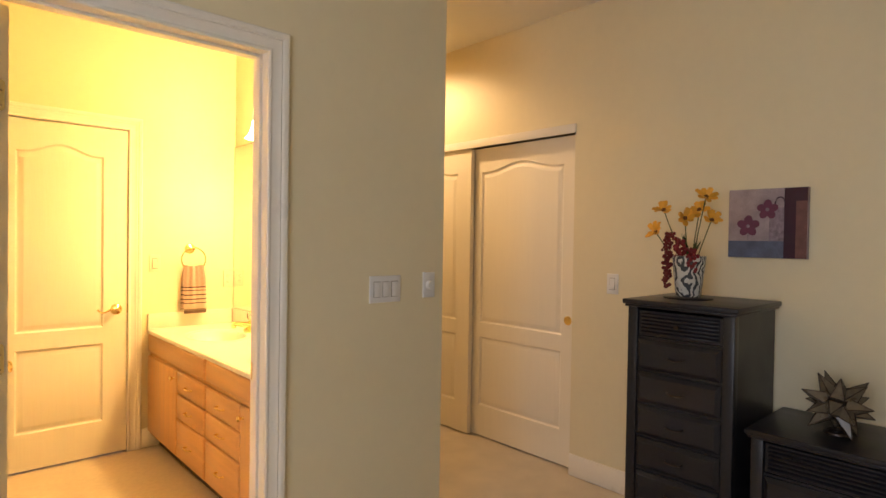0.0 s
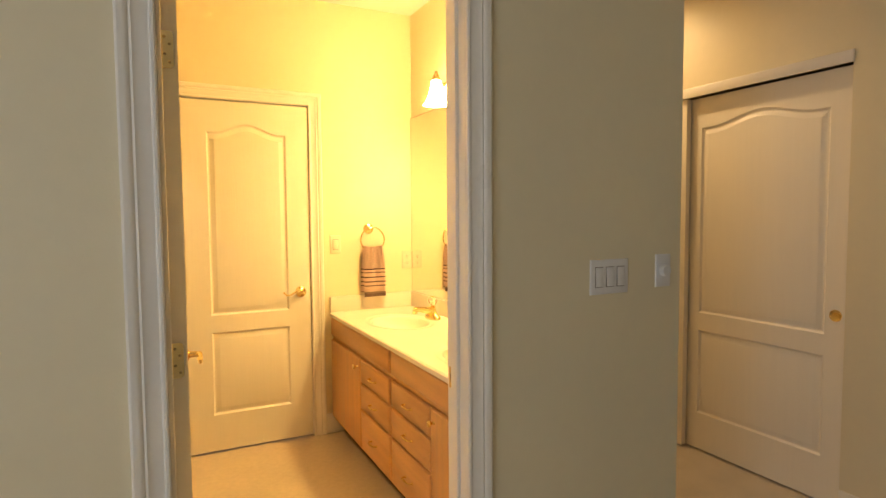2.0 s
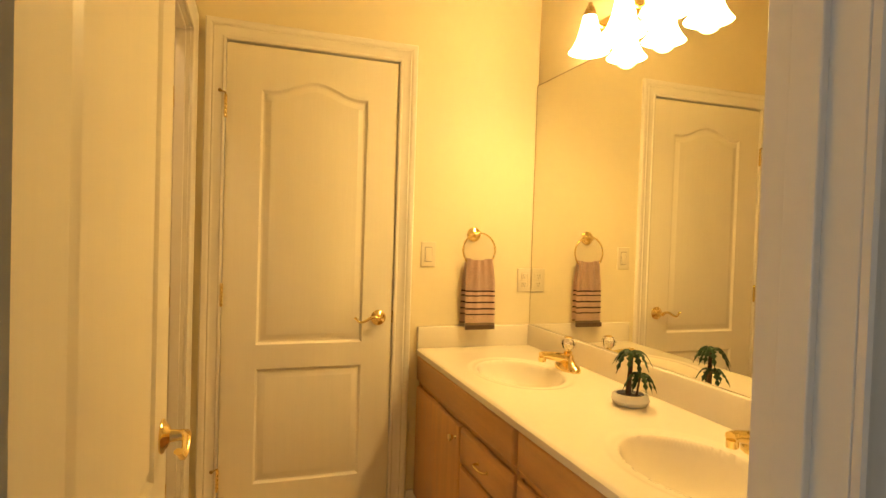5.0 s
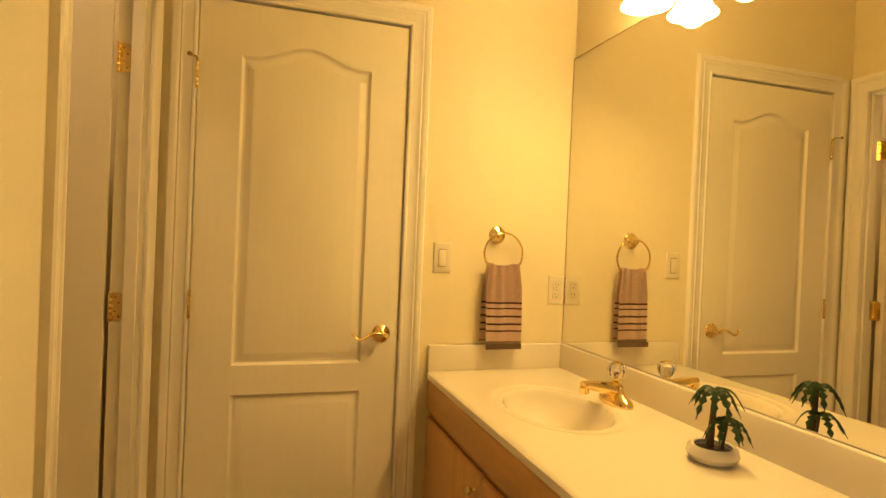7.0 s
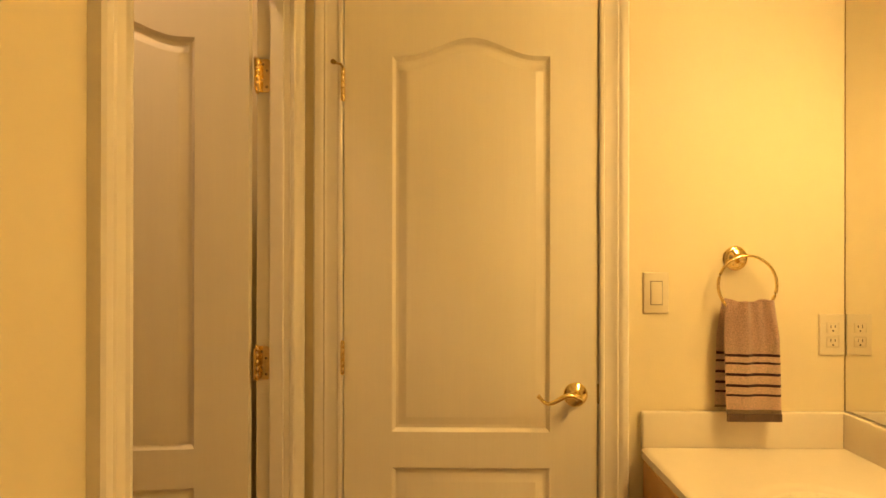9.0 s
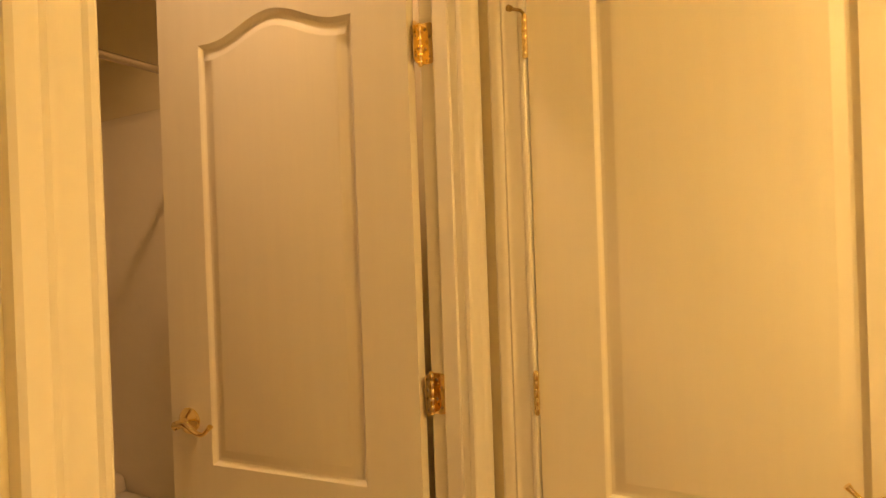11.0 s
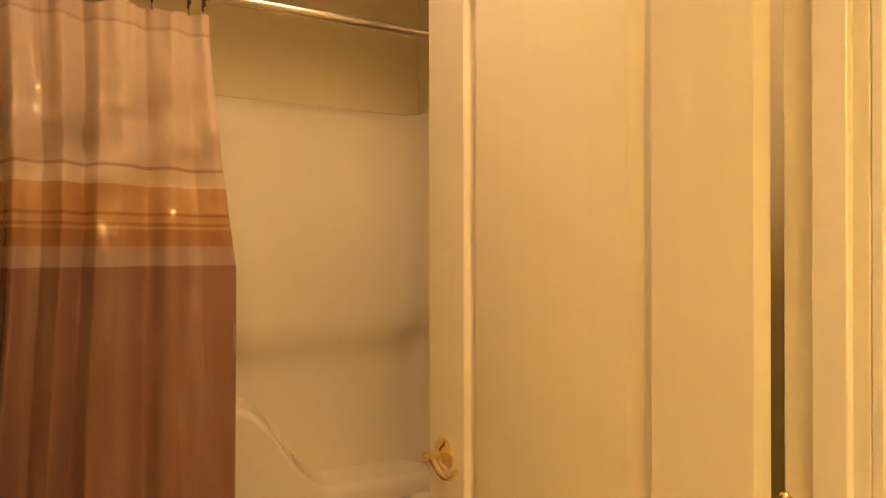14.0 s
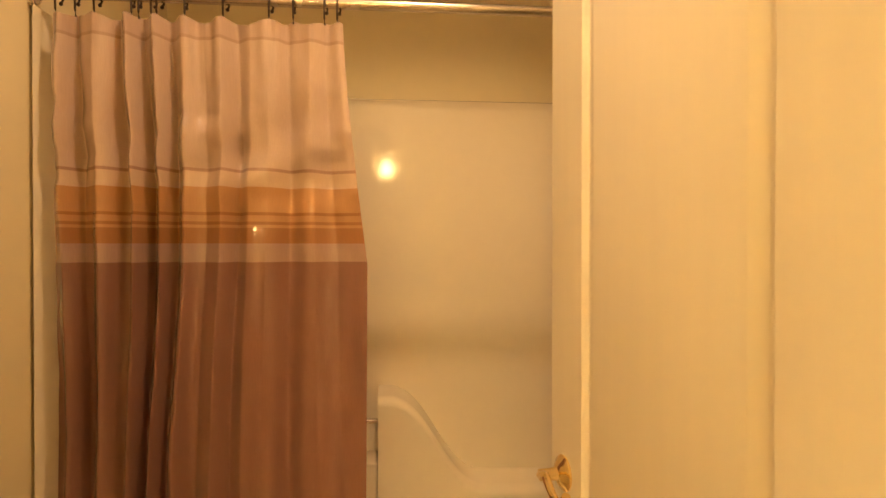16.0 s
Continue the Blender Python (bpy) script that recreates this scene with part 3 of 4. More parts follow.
def basin_depth(x, y):
    """Depth of the moulded surface below the worktop."""
    d = 0.0
    for bx, by in BASINS:
        r = math.hypot((x - bx) / RX, (y - by) / RY)
        if r < 1:
            d = max(d, 0.003 + 0.127 * (1 - r ** 2.7) ** 0.88)
        elif r < 1.24:
            d = max(d, 0.003 * (0.5 + 0.5 * math.cos(math.pi * max(0.0, (r - 1.12) / 0.12))))
    return d


TX0, TX1 = FX - 0.024, -0.0215


def top_point(u, v):
    x, y = TX0 + (TX1 - TX0) * u, VY0 + 0.001 + (VY1 - 0.022 - VY0) * v
    lip = 0.007 * max(0.0, 1 - (x - TX0) / 0.012) ** 2
    return (x, y, CT - basin_depth(x, y) - lip)


worktop = holder("countertop", pose(0, 0, 0), "cream cultured marble vanity top with two moulded basins", "countertop")
bm = grid(top_point, 84, 300)
bm_box(bm, (TX0, VY0 + 0.001, CT - 0.026), (TX0 + 0.006, VY1 - 0.021, CT - 0.006))
part("slab", bm, MARBLE, worktop, angle=50)
part("backsplash", box((-0.0215, VY0 + 0.001, CT - 0.004), (-0.002, VY1, CT + 0.098), 0.005, 3), MARBLE, worktop)
part("side_splash", box((TX0 + 0.004, -0.0215, CT - 0.004), (-0.0215, -0.002, CT + 0.098), 0.005, 3), MARBLE, worktop)
for bx, by in BASINS:
    part("drain", lathe([(0, 0.004), (0.012, 0.004), (0.018, 0.003), (0.022, 0.001), (0.022, -0.004), (0, -0.004)], 24, Matrix.Translation((bx, by, CT - 0.127))), BRASS, worktop, "brass basin drain")


def faucet(x, y):
    f = holder("faucet", pose(x, y, CT - 0.001), "polished brass single-handle faucet with crystal knob", "faucet", "vanity faucets")
    base = bmesh.new()
    lathe([(0, 0), (1.0, 0), (1.0, 0.010), (0.93, 0.018), (0.6, 0.030), (0.44, 0.046), (0.42, 0.060), (0, 0.062)], 40, Matrix(), base, (0.036, 0.078))
    part("base", base, BRASS, f)
    part("spout", tube([(-0.002, 0, 0.040), (-0.03, 0, 0.048), (-0.07, 0, 0.056), (-0.105, 0, 0.062), (-0.120, 0, 0.060)], [0.027, 0.024, 0.0195, 0.0165, 0.0165], 18, flat=0.85), BRASS, f)
    part("aerator", lathe([(0, 0), (0.0135, 0), (0.0145, 0.003), (0.0145, 0.018), (0, 0.02)], 22, Matrix.Translation((-0.114, 0, 0.036))), BRASS, f)
    part("neck", lathe([(0.016, 0.055), (0.0155, 0.066), (0.019, 0.070), (0.012, 0.074), (0.010, 0.082), (0, 0.082)], 24), BRASS, f)
    kb = bmesh.new()
    lathe([(0, 0.080), (0.015, 0.080), (0.023, 0.088), (0.029, 0.104), (0.027, 0.116), (0.020, 0.124), (0, 0.126)], 10, Matrix(), kb)
    part("crystal_knob", kb, CRYSTAL, f, "faceted clear acrylic knob", angle=5)
    part("cap", lathe([(0, 0.1262), (0.015, 0.1262), (0.0145, 0.129), (0.008, 0.131), (0, 0.1312)], 22), BRASS, f)
    return f


for bx, by in BASINS:
    faucet(-0.100, by)

tagged(part("mirror", box((-0.0065, VY0 + 0.003, CT + 0.0995), (-0.001, -0.003, 2.022), 0.0012, 1), MIRROR), "large frameless wall mirror above the vanity", "mirror")
glass_plate = bpy.data.objects["mirror"]
part("edge", boxes([((-0.0072, -0.0028, CT + 0.0995), (-0.001, -0.0008, 2.022)), ((-0.0072, VY0 + 0.003, 2.0223), (-0.001, -0.0008, 2.0242))]), BRONZE, glass_plate, "dark polished mirror edge")

# ---- vanity light: bell shades on a brass bar ----
LAMPS = [-0.570, -0.780, -0.990]
LZ, LX = 2.005, -0.092
light = holder("vanity_light", pose(0, 0, 0), "brass bar light with three lit bell glass shades", "wall light")
part("bar", box((-0.034, LAMPS[-1] - 0.10, 2.070), (-0.001, LAMPS[0] + 0.10, 2.145), 0.010, 3), BRASS, light)
for y in LAMPS:
    part("arm", tube([(-0.03, y, 2.110), (-0.055, y, 2.116), (-0.075, y, 2.138), (LX + 0.006, y, 2.172), (LX, y, 2.184), (LX, y, 2.170)], 0.0065, 10), BRASS, light)
    part("shade_cap", lathe([(0, 0.190), (0.008, 0.188), (0.010, 0.176), (0.017, 0.170), (0.024, 0.150), (0.026, 0.136), (0, 0.136)], 24, Matrix.Translation((LX, y, LZ))), BRONZE, light)
    prof = [(0.024, 0.138), (0.030, 0.118), (0.037, 0.085), (0.046, 0.050), (0.060, 0.020), (0.076, 0.0)]
    part("shade", lathe(prof + [(r - 0.003, z) for r, z in reversed(prof)], 32, Matrix.Translation((LX, y, LZ))), SHADE, light, "lit frosted bell glass shade")
    bulb = new("bulb_light", bpy.data.lights.new("bulb_light", "SPOT"))
    bulb.data.energy, bulb.data.color = BULB_WATTS, WARM
    bulb.data.spot_size, bulb.data.spot_blend, bulb.data.shadow_soft_size = radians(165), 0.9, 0.045
    bulb.matrix_world = look((LX, y, LZ + 0.004), (LX - 0.05, y, 0.0))

# ---- towel ring and towel ----
TXC = -0.307
ring = holder("towel_ring", pose(TXC - 0.004, 0, 1.299), "polished brass towel ring on a round wall rose", "towel ring")
part("rose", lathe([(0, 0), (0.033, 0), (0.034, 0.004), (0.030, 0.008), (0.026, 0.009), (0.024, 0.014), (0.014, 0.019), (0.011, 0.034), (0.012, 0.044), (0.008, 0.048), (0, 0.049)], 36,
                   Matrix.Translation((0, -0.0005, 0)) @ Matrix.Rotation(radians(90), 4, "X")), BRASS, ring)
part("ring", tube([(0.012 + 0.079 * math.sin(a), -0.045, -0.072 + 0.079 * math.cos(a)) for a in (2 * math.pi * i / 48 for i in range(48))], 0.0042, 10, closed=True), BRASS, ring)

DARK, PALE, TAUPE = (0.05, 0.012, 0.025), (0.74, 0.54, 0.42), (0.60, 0.42, 0.33)
bands = [(-0.325, (0.30, 0.21, 0.14)), (-0.296, PALE), (-0.262, DARK), (-0.255, PALE), (-0.236, DARK), (-0.229, PALE), (-0.207, DARK), (-0.200, PALE),
         (-0.177, DARK), (-0.171, PALE), (-0.156, DARK), (-0.149, TAUPE), (0.05, TAUPE)]
TOWEL = banded("striped_terry", bands, 0.95, 0.5, (330, 330, 330), 0.25)


def towel_sheet(u, v, side):
    """u across, v down; two leaves that hang over the ring."""
    z = -0.318 * v if side < 0 else -0.318 * v * 0.95
    half = 0.060 + 0.012 * min(1, v * 3)
    x = (2 * u - 1) * half
    fold = 0.006 * math.sin(u * 11.0 + 0.8) * (1 - 0.55 * v) + 0.004 * math.sin(u * 23 + 2) * (1 - v)
    dy = side * (0.010 + 0.012 * v ** 0.7) + (0.004 if side > 0 else 0)
    x -= 0.010 * v if side > 0 else 0.0
    sag = -0.010 * math.cos((2 * u - 1) * 1.5) * (1 - v) ** 3 + 0.0015 * math.sin(u * 17) * (1 - v) ** 4
    return Vector((x + 0.004 * v, dy + fold, z + sag))


towel = holder("hand_towel", pose(TXC + 0.010, -0.046, 1.191), "taupe terry hand towel with dark stripes on the ring", "towel")
for name, side in (("front_leaf", -1), ("back_leaf", 1)):
    bm = grid(lambda u, v: towel_sheet(u, v, side), 40, 50)
    bmesh.ops.solidify(bm, geom=list(bm.faces), thickness=0.005)
    part(name, bm, TOWEL, towel, angle=80)
bm = bmesh.new()
for i in range(26):
    x = -0.069 + i * 0.0056
    bm_box(bm, (x, -0.030, -0.326), (x + 0.003, -0.022, -0.306))
part("fringe", bm, material("towel_fringe", (0.16, 0.10, 0.07), 0.95), towel)


# ---- plates on the walls ----
# Bezels are tinted dark: the shade of the rocker gaps put into colour.
BEZEL_SHADE = material("shadow_gap_plastic", (0.30, 0.26, 0.20), 0.5, vary=0.05)

def wall_plate(name, m, gangs, kind, mat, label, category):
    """Local x right, z up, facing -y."""
    w = 0.070 + 0.046 * (gangs - 1)
    p = holder(name, m, label, category)
    bm = box((-w / 2, -0.0065, -0.057), (w / 2, -0.0004, 0.057))
    bmesh.ops.bevel(bm, geom=[e for e in bm.edges if all(v.co.y < -0.005 for v in e.verts)], offset=0.004, segments=3, profile=0.5, affect="EDGES")
    part("plate", bm, mat, p)
    for g in range(gangs):
        x = (g - (gangs - 1) / 2) * 0.046
        if kind == "rocker":
            part("bezel", box((x - 0.0172, -0.0072, -0.0338), (x + 0.0172, -0.006, 0.0338), 0.0006, 1), BEZEL_SHADE, p)
            bm = box((x - 0.0150, -0.0125, -0.031), (x + 0.0150, -0.0073, 0.031), 0.0015, 2)
            for v in bm.verts:
                if v.co.y < -0.009:
                    v.co.y += 0.0045 * (0.5 + v.co.z / 0.062)
            part("rocker", bm, mat, p)
        elif kind == "dial":
            part("dial", lathe([(0, 0), (0.021, 0), (0.020, 0.014), (0.0185, 0.017), (0, 0.0175)], 30, Matrix.Translation((x, -0.006, 0)) @ Matrix.Rotation(radians(90), 4, "X")), mat, p)
        elif kind == "outlet":
            for z in (-0.0195, 0.0195):
                face = part("receptacle", box((x - 0.0165, -0.0085, z - 0.0145), (x + 0.0165, -0.006, z + 0.0145), 0.003, 2), mat, p)
                for dx, h in ((-0.006, 0.009), (0.006, 0.007)):
                    part("slot", box((x + dx - 0.001, -0.0089, z + 0.002 - h / 2 + 0.002), (x + dx + 0.001, -0.0080, z + 0.002 + h / 2 + 0.002)), SLOT, face)
                part("slot", lathe([(0, 0), (0.0024, 0), (0.0024, 0.0007), (0, 0.0007)], 12, Matrix.Translation((x, -0.0083, z - 0.008)) @ Matrix.Rotation(radians(90), 4, "X")), SLOT, face)
    return p


wall_plate("light_switch", pose(-0.531, 0, 1.202), 1, "rocker", PLATE, "almond rocker switch on a plain plate", "switch")
wall_plate("power_outlet", pose(-0.044, 0, 1.087), 1, "outlet", PLATE, "almond double outlet beside the mirror", "outlet")
wall_plate("light_switch", pose(-0.203, SY0, 1.173), 3, "rocker", WHITE_PLATE, "white three-gang rocker switch plate", "switch")
wall_plate("dimmer_switch", pose(0.042, SY0, 1.182), 1, "dial", WHITE_PLATE, "white rotary dimmer near the wall corner", "switch")
wall_plate("light_switch", pose(CX, -2.330, 1.155, 0, 0, -90), 1, "rocker", WHITE_PLATE, "white rocker switch beside the closet", "switch")

# ---- little palm on the vanity ----
palm = holder("potted_palm", pose(-0.160, -0.985, CT - 0.001), "small artificial palm in a white ceramic bowl", "plant")
part("bowl", lathe([(0, 0.0), (0.034, 0.0), (0.050, 0.006), (0.058, 0.019), (0.055, 0.033), (0.047, 0.040), (0.041, 0.038), (0.046, 0.028), (0.030, 0.022), (0, 0.022)], 36), BOWL, palm)
part("pebbles", lathe([(0.0, 0.033), (0.015, 0.034), (0.030, 0.031), (0.043, 0.027), (0.02, 0.023), (0, 0.023)], 24), PEBBLE, palm)
rnd = random.Random(4)
for sx, sy, height, lean in ((-0.006, 0.004, 0.165, (0.004, -0.006)), (0.010, -0.016, 0.100, (0.004, -0.010))):
    tip = Vector((sx + lean[0], sy + lean[1], height))
    part("trunk", tube([(sx, sy, 0.028), (sx + 0.002, sy - 0.002, height * 0.5), tip], [0.0095, 0.0075, 0.006] if height > 0.12 else [0.0045, 0.0035, 0.003], 9), TRUNK, palm)
    for i in range(10 if height > 0.12 else 7):
        a = i * 2 * math.pi / (10 if height > 0.12 else 7) + rnd.uniform(-0.3, 0.3)
        length, droop = rnd.uniform(0.055, 0.075) * (1 if height > 0.12 else 0.85), rnd.uniform(0.040, 0.065)
        way, side = Vector((math.cos(a), math.sin(a), 0)), Vector((-math.sin(a), math.cos(a), 0))
        bm = bmesh.new()
        spine = [tip + way * (length * k) + Vector((0, 0, 0.014 * math.sin(k * 3.0) - droop * k ** 2.2)) for k in (0, 0.17, 0.34, 0.5, 0.67, 0.84, 1.0)]
        width = (0.002, 0.010, 0.013, 0.013, 0.011, 0.008, 0.001)
        mid = [bm.verts.new(p + Vector((0, 0, 0.002))) for p in spine]
        for s in (-1, 1):
            rim = [bm.verts.new(p + side * (s * w) - Vector((0, 0, 0.35 * w))) for p, w in zip(spine, width)]
            notch = [bm.verts.new((spine[k] + spine[k + 1]) / 2 + side * (s * 0.35 * (width[k] + width[k + 1]) / 2) - Vector((0, 0, 0.002))) for k in range(6)]
            for k in range(6):
                bm.faces.new((mid[k], mid[k + 1], notch[k]))
                bm.faces.new((mid[k], notch[k], rim[k]))
                bm.faces.new((mid[k + 1], rim[k + 1], notch[k]))
        bmesh.ops.solidify(bm, geom=list(bm.faces), thickness=0.0008)
        part("frond", bm, LEAF, palm)


# ---- tub, surround and shower curtain ----
TUBX0, TUBX1 = -3.320, -2.555       # back of the surround, front of the tub
SZ = 1.882
tub = holder("bathtub", pose(0, 0, 0), "glossy almond acrylic bathtub with moulded wall surround", "bathtub")


def surround_plan():
    r, pts = 0.10, [(TUBX1, AY1 - 0.012), (TUBX0 + 0.13, AY1 - 0.012)]
    for cx, cy, a0 in ((TUBX0 + r, AY1 - 0.012 - r, 90), (TUBX0 + r, AY0 + 0.012 + r, 180)):
        for i in range(9):
            a = radians(a0 + 90 * i / 8)
            pts.append((cx + r * math.cos(a), cy + r * math.sin(a)))
        pts.append((TUBX0, cy - 0.03) if a0 == 90 else (cx + 0.03, AY0 + 0.012))
        if a0 == 90:
            pts.append((TUBX0, AY0 + 0.012 + r + 0.03))
    return pts + [(TUBX1, AY0 + 0.012)]


bm = bmesh.new()
plan = surround_plan()
cols = []
for i, (x, y) in enumerate(plan):
    p, q = Vector(plan[max(i - 1, 0)]), Vector(plan[min(i + 1, len(plan) - 1)])
    d = (q - p).normalized()
    n = Vector((-d.y, d.x)) * -1
    n = n if n.dot(Vector((x + 2.85, y + 0.56))) > 0 else -n
    cols.append([bm.verts.new((x + n.x * o, y + n.y * o, z)) for o, z in ((0, 0.42), (0, SZ - 0.035), (0, SZ - 0.012), (-0.003, SZ - 0.004), (0.004, SZ), (0.017, SZ))])
for a, b in zip(cols, cols[1:]):
    for k in range(5):
        bm.faces.new((a[k], a[k + 1], b[k + 1], b[k]))
part("surround", bm, ACRYLIC, tub, angle=50)

# basin with a rolled rim
bm = bmesh.new()


def ring_of(x0, x1, y0, y1, r, z):
    out = []
    for cx, cy, a0 in ((x1 - r, y1 - r, 0), (x0 + r, y1 - r, 90), (x0 + r, y0 + r, 180), (x1 - r, y0 + r, 270)):
        out += [bm.verts.new((cx + r * math.cos(radians(a0 + 15 * i)), cy + r * math.sin(radians(a0 + 15 * i)), z)) for i in range(7)]
    return out


X0, X1, Y0, Y1 = TUBX0 + 0.005, TUBX1 + 0.02, AY0 + 0.017, AY1 - 0.017
loops = [ring_of(X0, X1, Y0, Y1, 0.012, 0.001), ring_of(X0, X1, Y0, Y1, 0.012, 0.41), ring_of(X0 + 0.004, X1 - 0.006, Y0 + 0.004, Y1 - 0.004, 0.02, 0.43),
         ring_of(X0 + 0.07, X1 - 0.06, Y0 + 0.07, Y1 - 0.07, 0.14, 0.432), ring_of(X0 + 0.085, X1 - 0.075, Y0 + 0.085, Y1 - 0.085, 0.15, 0.415),
         ring_of(X0 + 0.12, X1 - 0.11, Y0 + 0.14, Y1 - 0.12, 0.14, 0.12), ring_of(X0 + 0.17, X1 - 0.16, Y0 + 0.20, Y1 - 0.18, 0.12, 0.08)]
for a, b in zip(loops, loops[1:]):
    for i in range(len(a)):
        j = (i + 1) % len(a)
        bm.faces.new((a[i], a[j], b[j], b[i]))
bm.faces.new(loops[-1])
part("basin", bm, ACRYLIC, tub, angle=45)


def ledge_height(y):
    """Top line of the moulded ledge: a shoulder that sweeps down to a low shelf."""
    k = min(1.0, max(0.0, (y + 0.520) / 0.31))
    s = k * k * k * (k * (6 * k - 15) + 10)
    return 0.822 + (0.503 - 0.822) * (0.35 * k + 0.65 * s) - 0.012 * max(0.0, (y + 0.20) / 0.4)


LX0, LX1 = TUBX0 - 0.002, -3.170
bm = bmesh.new()
sections = []
for i in range(61):
    y = -0.573 + (AY1 - 0.015 + 0.573) * i / 60
    h = ledge_height(y)
    row = [(LX0, 0.425), (LX0, h + 0.010)] + [(LX1 - 0.045 + 0.045 * math.sin(radians(a)), h - 0.030 + 0.030 * math.cos(radians(a))) for a in range(0, 91, 15)] + [(LX1 + 0.008, 0.43)]
    sections.append([bm.verts.new((x, y, z)) for x, z in row])
for a, b in zip(sections, sections[1:]):
    for k in range(len(a) - 1):
        bm.faces.new((a[k], b[k], b[k + 1], a[k + 1]))
bm.faces.new(sections[0])
part("ledge", bm, ACRYLIC, tub, "moulded ledge that sweeps down in a wave", angle=40)
bm = box((LX0, AY0 + 0.03, 0.425), (LX1 - 0.015, -0.5725, 0.595), 0.012, 3)
part("shelf", bm, ACRYLIC, tub)
part("grab_bar", tube([(LX1 - 0.03, -1.20, 0.737), (LX1 - 0.03, -0.565, 0.737)], 0.009, 14), CHROME, tub, "slim metal bar beside the ledge")

RODX, RODZ = -2.575, 1.912
rod = holder("curtain_rod", pose(0, 0, 0), "straight brushed metal shower curtain rod", "curtain rod")
part("pole", tube([(RODX, AY0 + 0.002, RODZ), (RODX, AY1 - 0.002, RODZ)], 0.0125, 18), CHROME, rod)
part("flange", lathe([(0, 0), (0.026, 0), (0.026, 0.006), (0.018, 0.012), (0.0135, 0.018), (0, 0.018)], 26, Matrix.Translation((RODX, AY0 + 0.001, RODZ)) @ Matrix.Rotation(radians(-90), 4, "X")), CHROME, rod)

SATIN_TOP, CREAM, COPPER, RUST, MAUVE, PLUM = (0.54, 0.40, 0.325), (0.58, 0.42, 0.31), (0.46, 0.245, 0.11), (0.33, 0.155, 0.068), (0.37, 0.235, 0.19), (0.235, 0.112, 0.085)
rows = [(0.100, PLUM), (1.306, MAUVE), (1.318, PLUM), (1.322, MAUVE), (1.348, CREAM), (1.351, RUST), (1.356, RUST), (1.386, COPPER), (1.392, RUST), (1.395, COPPER), (1.414, RUST), (1.417, COPPER),
        (1.438, RUST), (1.440, COPPER), (1.458, RUST), (1.462, COPPER), (1.474, RUST), (1.479, CREAM), (1.490, COPPER), (1.492, CREAM), (1.502, MAUVE), (1.504, CREAM), (1.514, MAUVE), (1.516, SATIN_TOP),
        (1.812, (0.42, 0.29, 0.23)), (1.814, (0.50, 0.36, 0.29)), (1.920, (0.50, 0.36, 0.29))]
CURTAIN = banded("banded_satin", rows, 0.24, 0.1, (500, 500, 30), 0.04, coat=0.9, glow_through=0.10, weave_depth=0.08)

HOOKS = [-1.267, -1.229, -1.184, -1.109, -1.094, -1.063, -1.049, -0.993, -0.904, -0.803, -0.751, -0.678, -0.648]
FOLDS = [(-1.271, 0.00), (-1.247, 0.030), (-1.218, -0.022), (-1.174, 0.034), (-1.130, -0.012), (-1.106, 0.036), (-1.085, -0.030), (-1.055, 0.030), (-1.033, -0.028), (-1.001, 0.022), (-0.960, -0.006), (-0.920, 0.030), (-0.888, -0.026), (-0.856, 0.016), (-0.812, 0.020), (-0.767, -0.018), (-0.715, 0.018), (-0.678, -0.014), (-0.642, 0.004)]


def fold_at(y):
    for (a, p), (b, q) in zip(FOLDS, FOLDS[1:]):
        if y <= b:
            k = max(0.0, (y - a) / (b - a))
            k = 0.55 * k + 0.45 * k * k * (3 - 2 * k)
            return p + (q - p) * k
    return FOLDS[-1][1]


def curtain_point(u, v):
    """u from south to north, v from the top down."""
    yt = -1.271 + 0.633 * u
    z = 1.854 - 1.69 * v
    drop = 1.854 - z
    near = max(0.0, (u - 0.70) / 0.30)
    flare = near ** 1.5 * (0.056 * min(1.0, drop / 0.55) ** 1.3 - 0.006 * max(0.0, drop - 0.6))
    y = yt + flare + 0.030 * u * (1 - u) * math.sin(4 * drop)
    calm = 0.55 + 0.45 * min(1.0, drop / 0.25)
    wander = 0.012 * math.sin(yt * 13 + 2.4 * drop) + 0.005 * math.sin(yt * 57 + 3 * drop) + 0.003 * math.sin(yt * 93 + 2 * math.sin(2.2 * drop))
    crease = noise.noise(Vector((yt * 9, drop * 4, 0.7)))
    crumple = 0.007 * noise.noise(Vector((yt * 16, drop * 26, 8.3))) * math.exp(-((drop - 0.28) / 0.22) ** 2)
    pucker = crumple + 0.007 * math.sin(37 * drop + 21 * yt) * math.exp(-((drop - 0.30) / 0.12) ** 2) + 0.010 * crease * min(1.0, drop / 0.2) + 0.004 * noise.noise(Vector((yt * 30, drop * 12, 3.1)))
    x = RODX + 0.012 + 1.15 * calm * fold_at(yt + 0.010 * math.sin(3.1 * drop + 9 * yt)) * (1 - 0.25 * v) + wander * min(1.0, drop) + pucker
    x += 0.004 * math.sin(yt * 150 + 1.3 * math.sin(yt * 40)) * math.exp(-drop / 0.16) + 0.004 * math.sin(yt * 118 + 1.5 * drop) * min(1.0, drop / 0.6)
    near_hook = min(abs(yt - h) for h in HOOKS)
    z += -0.016 * min(1.0, near_hook / 0.05) * max(0.0, 1 - drop / 0.06) + 0.010 * max(0.0, 1 - drop / 0.06)
    return Vector((x, y, z))


